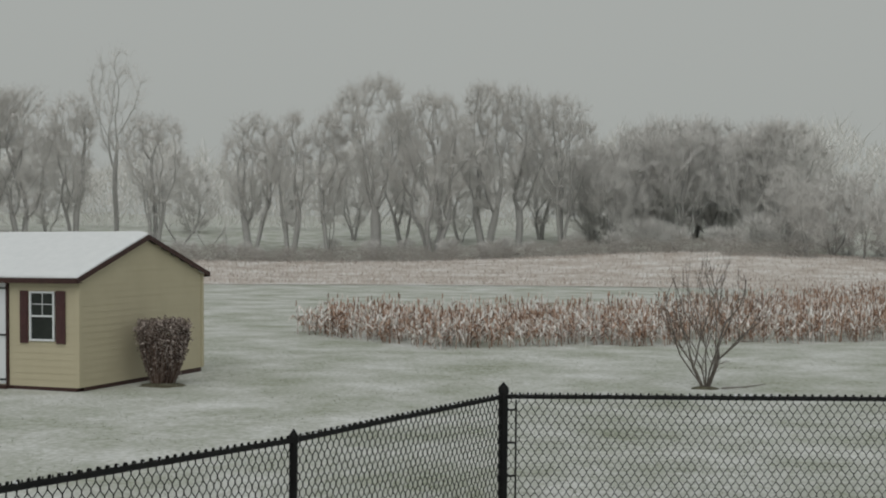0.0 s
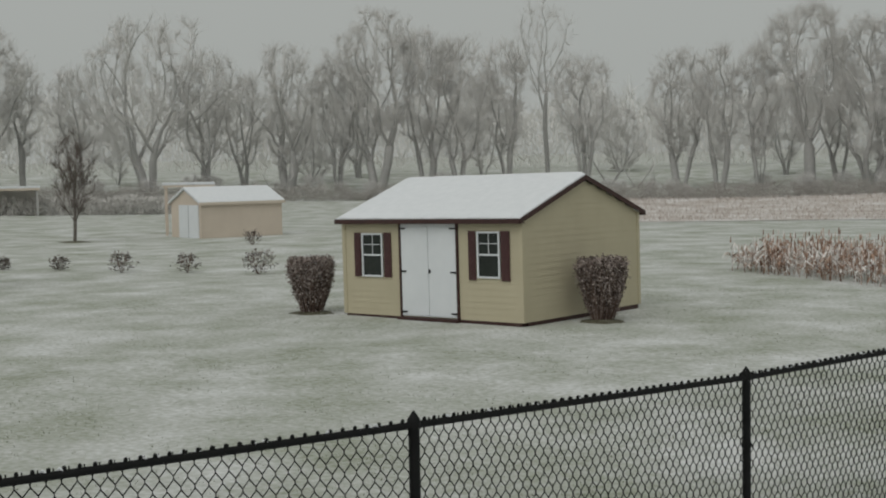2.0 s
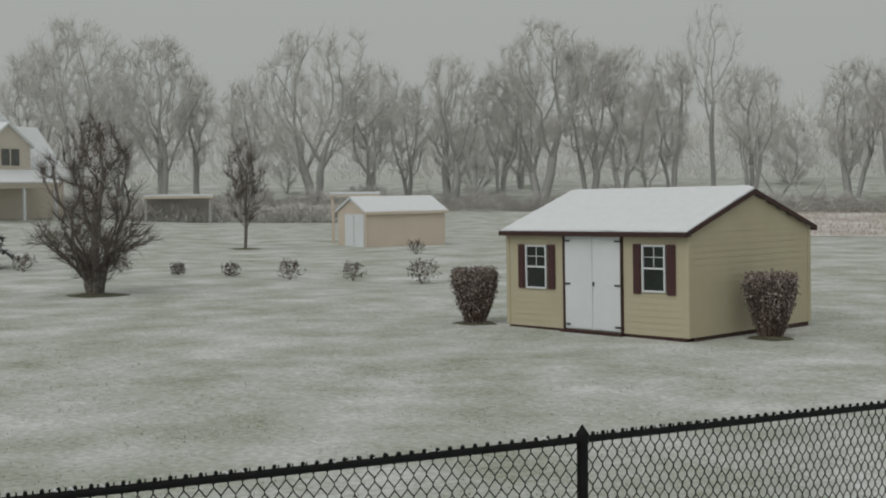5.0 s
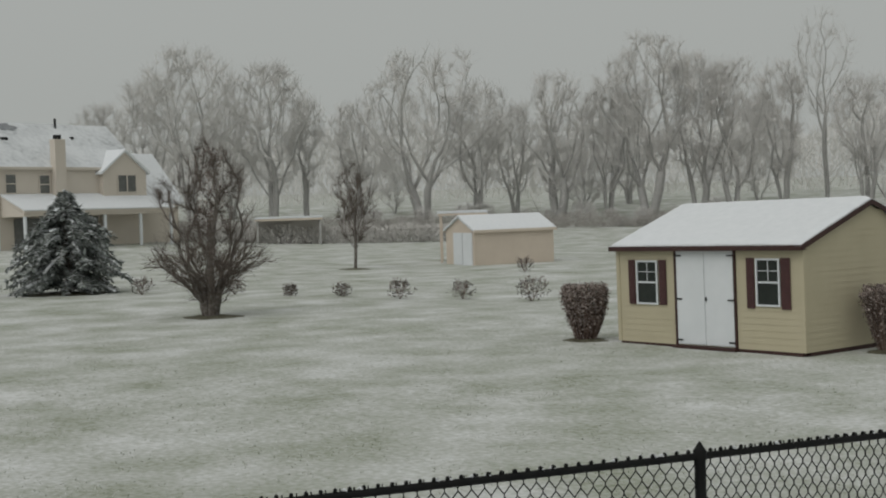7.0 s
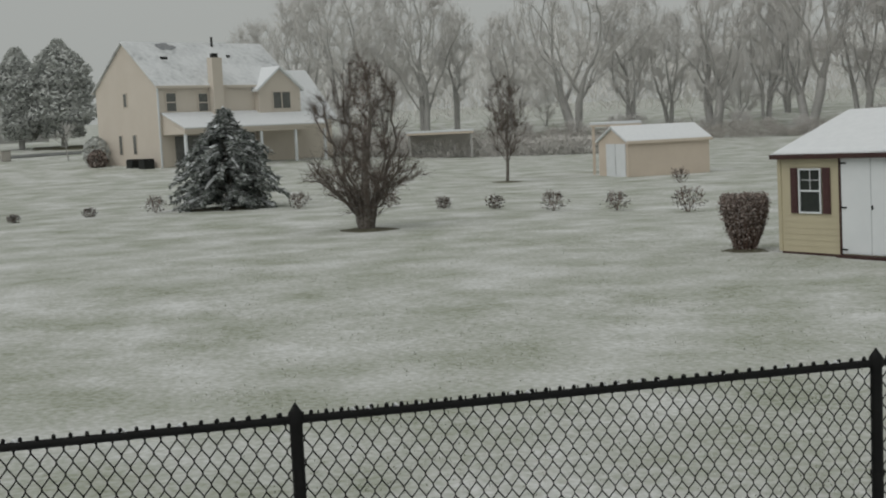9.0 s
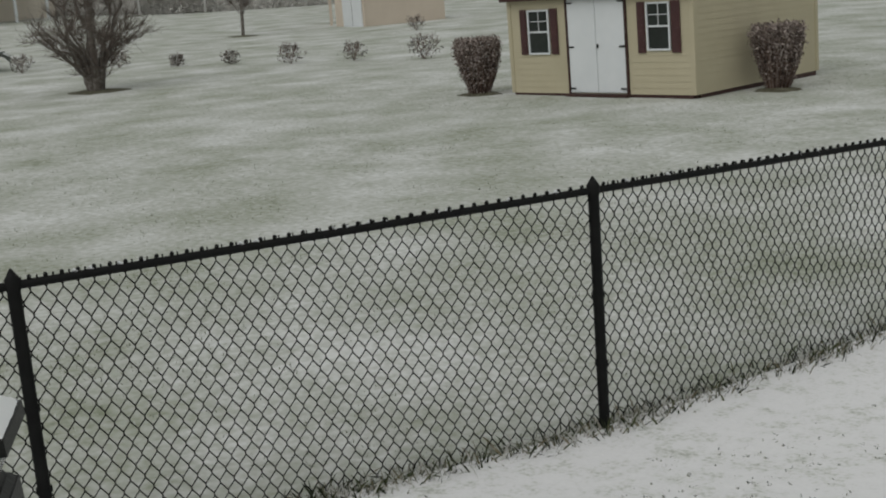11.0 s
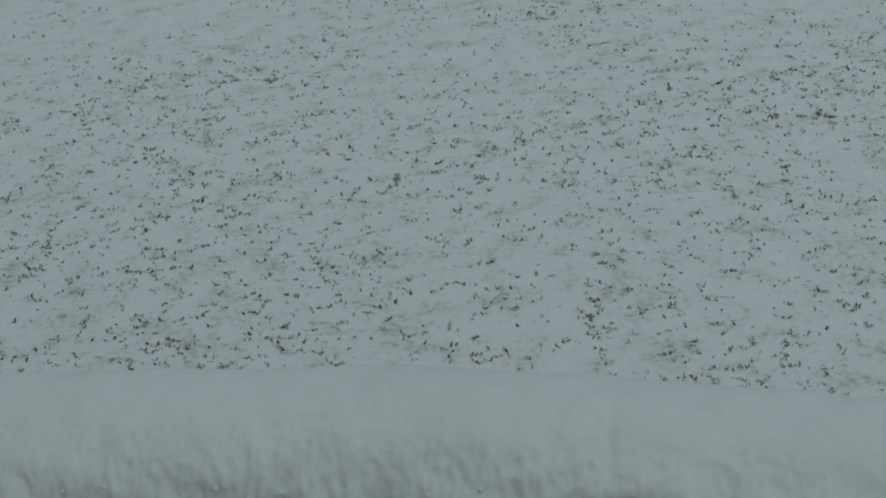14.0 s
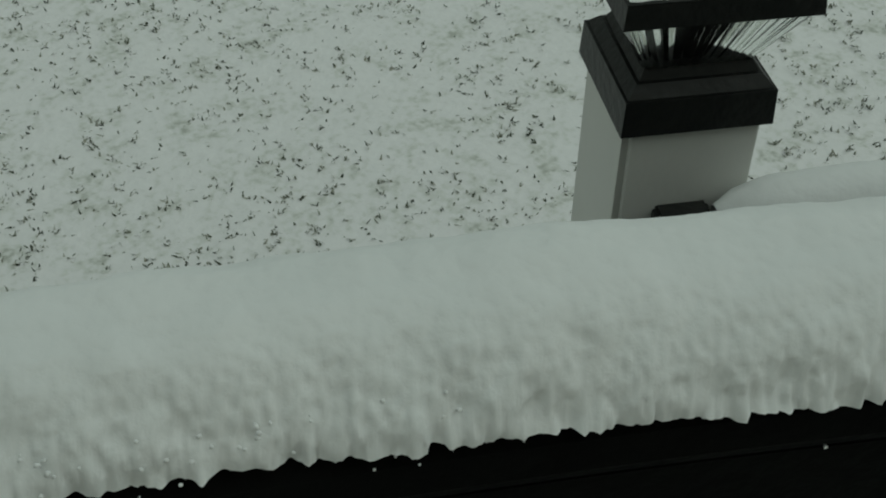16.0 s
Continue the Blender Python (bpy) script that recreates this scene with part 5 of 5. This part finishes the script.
tagged(link_mesh("hedgerow", v, f, HAZE_HEDGE), "long brown leafless hedgerow before the woods", "hedge", kind="stuff")
shelter = thing("shelter", "low flat-roofed shelter with snow on its roof", "shelter", on_ground(-72.2, 34.2, 58))
part("roof", box(-2.6, 2.6, -1.5, 1.5, 1.85, 2.0), SIDING_TAN, shelter)
part("snow_cover", box(-2.62, 2.62, -1.52, 1.52, 2.003, 2.16, 0.03), SNOW, shelter)
for px in (-2.4, 2.4):
    for py in (-1.3, 1.3):
        part("post", box(px - 0.08, px + 0.08, py - 0.08, py + 0.08, -0.1, 1.848), HAZE_BARK, shelter)
part("wall", box(-2.3, 2.3, 0.2, 0.25, 0.0, 1.845), HAZE_HEDGE, shelter)

# ---- the deck's edge ----
DECK = pose(14.0, -17.30, 0, 0, 0, -33)
deck = thing("deck_floor", "raised wooden deck under snow", "deck", DECK, kind="structure")
part("boards", box(-0.5, 2.5, -3.14, -0.42, 0.94, 1.0), LEDGE_WOOD, deck)
part("snow_cover", box(-0.48, 2.38, -3.13, -0.44, 1.003, 1.03, 0.01), SNOW, deck)
for px in (-0.3, 2.2):
    for py in (-2.9, -0.6):
        part("leg", box(px - 0.07, px + 0.07, py - 0.07, py + 0.07, -0.2, 0.938), LEDGE_WOOD, deck)

# unseen wall, added to keep sky light off the ledge's near side
wall = part("shade_wall", box(-3.5, 5.0, -3.4, -3.15, -0.2, 6.0), STUCCO, None)
wall.matrix_basis = DECK
tagged(wall, "unseen beige wall added behind the deck to shade the snow", "wall", kind="structure")
LEDGE_AT = pose(13.008, -19.278, 0)
LZ, LWIDTH = 1.95, 0.106
ANCHOR, ANCHOR_D = Vector((0.898, 1.689, 0)), 1.05


def outward(deg):
    return Vector((math.sin(radians(deg)), math.cos(radians(deg)), 0))


def rail_line(d):
    """Point on the bowed ledge's outer edge at d metres from its far end, and the way from there towards the deck."""
    s = ANCHOR_D - d
    r = 5.0 if s > 0 else 1.75
    deg = 30 + math.degrees(s / r)
    p = ANCHOR - outward(30) * r + outward(deg) * (r - 0.02 * (max(0.0, 10 - deg) / 7) ** 1.5)
    return p, -outward(deg)


def sweep(profile, d0, d1, steps, closed=True):
    """A profile of (distance towards the deck, z) drawn along the ledge."""
    v, f = [], []
    m = len(profile)
    for i in range(steps + 1):
        p, n_in = rail_line(d0 + (d1 - d0) * i / steps)
        v += [(p.x + n_in.x * o, p.y + n_in.y * o, z) for o, z in profile]
    for i in range(steps):
        for k in range(m):
            f.append((i * m + k, (i + 1) * m + k, (i + 1) * m + (k + 1) % m, i * m + (k + 1) % m))
    f += [tuple(range(m)), tuple(steps * m + k for k in range(m))[::-1]]
    return v, f


ledge = thing("rail_ledge", "black ledge along the deck rail under thick fresh snow", "ledge", LEDGE_AT)
LE = 1.93
v, f = sweep([(0, LZ - 0.05), (0, LZ - 0.014), (0.014, LZ), (LWIDTH - 0.016, LZ), (LWIDTH - 0.003, LZ - 0.012), (LWIDTH, LZ - 0.03), (LWIDTH - 0.012, LZ - 0.05)], 0, LE, 60)
link_mesh("top_board", v, f, RAIL_BLACK, ledge)
v, f = sweep([(LWIDTH - 0.03, LZ - 0.10), (LWIDTH - 0.03, LZ - 0.052), (LWIDTH - 0.012, LZ - 0.052), (LWIDTH - 0.012, LZ - 0.10)], 0.01, LE - 0.01, 60)
link_mesh("front_lip", v, f, RAIL_BLACK, ledge)
v, f = sweep([(LWIDTH - 0.055, 1.25), (LWIDTH - 0.055, LZ - 0.052), (LWIDTH - 0.032, LZ - 0.052), (LWIDTH - 0.032, 1.25)], 0.02, LE - 0.02, 60)
link_mesh("apron", v, f, RAIL_BLACK, ledge)
for dd in (0.06, 1.0, 1.87):
    p, n_in = rail_line(dd)
    q = p + n_in * 0.04
    part("leg", box(q.x - 0.025, q.x + 0.025, q.y - 0.025, q.y + 0.025, 1.03, LZ - 0.052), RAIL_BLACK, ledge)
# snow pillow on the ledge, ragged along the near edge
v, f = [], []
nx, ny = 1300, 56
for i in range(nx + 1):
    dd = 0.004 + (LE - 0.008) * i / nx
    p, n_in = rail_line(dd)
    tip = min(1.0, (LE - 0.004 - dd) / 0.05, dd / 0.05)
    tip = math.sqrt(max(0.0, 1 - (1 - tip) ** 2))
    rag0 = 0.004 * noise.noise(Vector((dd * 12, 0, 0))) + 0.005 * noise.noise(Vector((dd * 40, 3, 0))) + 0.006 * noise.noise(Vector((dd * 105, 5, 0))) + 0.003 * noise.noise(Vector((dd * 230, 7, 0)))
    for j in range(ny + 1):
        w = (j / ny) ** 0.75
        rag = rag0 * max(0.0, (w - 0.72) / 0.28) ** 5
        o = -0.008 + 0.003 * noise.noise(Vector((dd * 9, 2, 0))) + (LWIDTH + 0.005 + 0.018 * min(1.0, max(0.0, 0.8 - dd) / 0.5) + rag) * w
        if w < 0.5:
            dome = (1 - (1 - 2 * w) ** 3.0) ** 0.55
        else:
            dome = (1 - (2 * w - 1) ** 2.6) ** 0.85
        edge = max(0.0, (w - 0.4) / 0.6)
        q = Vector((dd, o, 0.047 * dome))
        puff = 0.005 * noise.noise(q * 55) + 0.0035 * (0.5 - abs(noise.noise(q * 110 + Vector((6, 0, 0))))) + 0.0020 * noise.noise(q * 240) + 0.0014 * noise.noise(q * 420)
        rough = 0.004 * noise.noise(q * 14) * (1 - 0.6 * edge) + 0.0022 * noise.noise(q * 45) + 0.0007 * noise.noise(q * 160) + 0.95 * puff * edge ** 2
        oo = o + rough * 1.2 * edge
        v.append((p.x + n_in.x * oo, p.y + n_in.y * oo, LZ + 0.003 + (0.047 * dome + rough * (0.9 - 0.3 * edge)) * tip))
for i in range(nx):
    for j in range(ny):
        k = i * (ny + 1) + j
        f.append((k, k + 1, k + ny + 2, k + ny + 1))
tagged(link_mesh("snow_pillow", v, f, LEDGE_SNOW, smooth=True), "thick fresh snow with a crumbly edge on the ledge", "snow").matrix_basis = LEDGE_AT
ico = bmesh.new()
bmesh.ops.create_icosphere(ico, subdivisions=1, radius=1)
ico_v, ico_f = [q.co.copy() for q in ico.verts], [tuple(q.index for q in fc.verts) for fc in ico.faces]
ico.free()
rng = random.Random(77)
v, f = [], []
for n_crumb in range(480):
    p, n_in = rail_line(rng.uniform(0.05, 1.88))
    if n_crumb < 50:
        c = p + n_in * (LWIDTH - 0.002) + Vector((0, 0, LZ - rng.uniform(0.0, 0.04)))
    else:
        u = rng.random() ** 1.4
        c = p + n_in * (LWIDTH * (0.90 + 0.10 * u) + rng.gauss(0, 0.0012)) + Vector((0, 0, LZ + 0.024 - 0.028 * u ** 1.3 + rng.gauss(0, 0.003)))
    s = len(v)
    r = rng.uniform(0.0005, 0.0016)
    for q in ico_v:
        v.append(c + Vector((q.x * rng.uniform(0.6, 1.4), q.y * rng.uniform(0.6, 1.4), q.z * rng.uniform(0.5, 1.2))) * r)
    f += [tuple(s + i2 for i2 in fc) for fc in ico_f]
tagged(link_mesh("snow_crumbs", v, f, LEDGE_SNOW, smooth=True), "crumbs of snow stuck to the black ledge", "snow", kind="stuff").matrix_basis = LEDGE_AT


def square_ring(h0, h1, z0, z1):
    """A four-sided tapered block."""
    bm = bmesh.new()
    a = [bm.verts.new((sx * h0, sy * h0, z0)) for sx, sy in ((-1, -1), (1, -1), (1, 1), (-1, 1))]
    b = [bm.verts.new((sx * h1, sy * h1, z1)) for sx, sy in ((-1, -1), (1, -1), (1, 1), (-1, 1))]
    for i in range(4):
        bm.faces.new((a[i], a[(i + 1) % 4], b[(i + 1) % 4], b[i]))
    bm.faces.new(a[::-1])
    bm.faces.new(b)
    return bm


def lamp_post(m, top, foot, half=0.063):
    """A white post with a black solar lantern on it; its local origin is at the ground."""
    s = half / 0.0645
    sz = 0.85 * s
    ob = thing("lantern_post", "white vinyl deck post with a black solar lantern on top", "post", m, "lantern posts of the deck")
    part("sleeve", box(-half, half, -half, half, foot, top + sz * 0.01, 0.006), POST_WHITE, ob)
    lan = part("lantern_base", square_ring(half + s * 0.006, half + s * 0.0045, top - sz * 0.002, top + sz * 0.040), BLACK, ob)
    bmesh_step = square_ring(half + s * 0.002, half - s * 0.007, top + sz * 0.041, top + sz * 0.053)
    part("base_step", bmesh_step, BLACK, lan)
    part("base_neck", square_ring(half - s * 0.010, half - s * 0.016, top + sz * 0.054, top + sz * 0.066), BLACK, lan)
    # fluted flaring glass
    bm = bmesh.new()
    n = 12
    z0, z1, h0, h1 = top + sz * 0.063, top + sz * 0.138, half - s * 0.017, half + s * 0.016
    loops = []
    for zz, h in ((z0, h0), (z1, h1)):
        loop = []
        for side in range(4):
            for k in range(n * 2):
                u = -1 + 2 * k / (n * 2)
                d = h + (0.0025 if k % 2 else 0.0)
                loop.append(((u * h, -d), (d, u * h), (-u * h, d), (-d, -u * h))[side] + (zz,))
        loops.append([bm.verts.new(p) for p in loop])
    q = len(loops[0])
    for i in range(q):
        bm.faces.new((loops[0][i], loops[0][(i + 1) % q], loops[1][(i + 1) % q], loops[1][i]))
    part("glass", bm, clear, lan, "clear fluted glass")
    part("inner_core", square_ring(half - s * 0.045, half - s * 0.03, top + sz * 0.067, top + sz * 0.136), BLACK, lan)
    part("lantern_cap", square_ring(half + s * 0.022, half + s * 0.020, top + sz * 0.139, top + sz * 0.165), BLACK, lan)
    part("cap_top", square_ring(half + s * 0.020, s * 0.03, top + sz * 0.166, top + sz * 0.192), BLACK, lan)
    v, f = [], []
    g = 18
    for j in range(g + 1):
        for i in range(g + 1):
            a, b = -1 + 2 * i / g, -1 + 2 * j / g
            e = max(abs(a), abs(b))
            v.append((a * (half + s * 0.018), b * (half + s * 0.018), top + sz * 0.168 + s * 0.05 * (1 - e ** 1.5) + 0.004 * noise.noise(Vector((a * 3, b * 3, foot)))))
    for j in range(g):
        for i in range(g):
            k = j * (g + 1) + i
            f.append((k, k + 1, k + g + 2, k + g + 1))
    link_mesh("snow_cap", v, f, LEDGE_SNOW, lan, "rounded cap of snow", smooth=True)
    return ob


POST_AT = pose(14.645, -17.642, 0, 0, 0, -35)
lamp_post(POST_AT, 1.800, 0.0, 0.0578)
lamp_post(pose(11.44, -17.50, 0, 0, 0, -33), 1.885, 0.0)
rail = thing("deck_rail", "black deck rail under a roll of snow", "railing", POST_AT)
RZ, RY = 1.7215, -0.084
v, f = [], []
tube(v, f, [(-0.005, RY, RZ - 0.027), (1.3, RY, RZ - 0.027)], [0.024, 0.024], 8)
link_mesh("top_rail", v, f, BLACK, rail)
part("bracket", box(-0.027, 0.021, RY - 0.018, RY + 0.0262, RZ - 0.067, RZ + 0.003, 0.004), BLACK, rail)
v, f = [], []
tube(v, f, [(-0.005, RY, 1.15), (1.3, RY, 1.15)], [0.016, 0.016], 8)
link_mesh("bottom_rail", v, f, BLACK, rail)
for k in range(11):
    v, f = [], []
    tube(v, f, [(0.13 + 0.1 * k, RY, 1.15), (0.13 + 0.1 * k, RY, RZ - 0.025)], [0.007, 0.007], 6)
    link_mesh("baluster", v, f, BLACK, rail)
part("end_post", box(1.29, 1.38, RY - 0.045, RY + 0.045, 0.0, 1.72), POST_WHITE, rail)
v, f = [], []
pts = [(0.018 + 0.018 * min(k, 3) + 1.23 * max(0, k - 3) / 37, RY + 0.002 * noise.noise(Vector((k * 0.7, 0, 0))), RZ + 0.006 + 0.0045 * noise.noise(Vector((k * 0.9, 5, 0)))) for k in range(41)]
tube(v, f, pts, [0.008, 0.019, 0.026] + [0.030 + 0.003 * noise.noise(Vector((k * 0.8, 1, 0))) for k in range(38)], 12)
link_mesh("snow_roll", v, f, LEDGE_SNOW, rail, "rounded roll of snow", smooth=True)
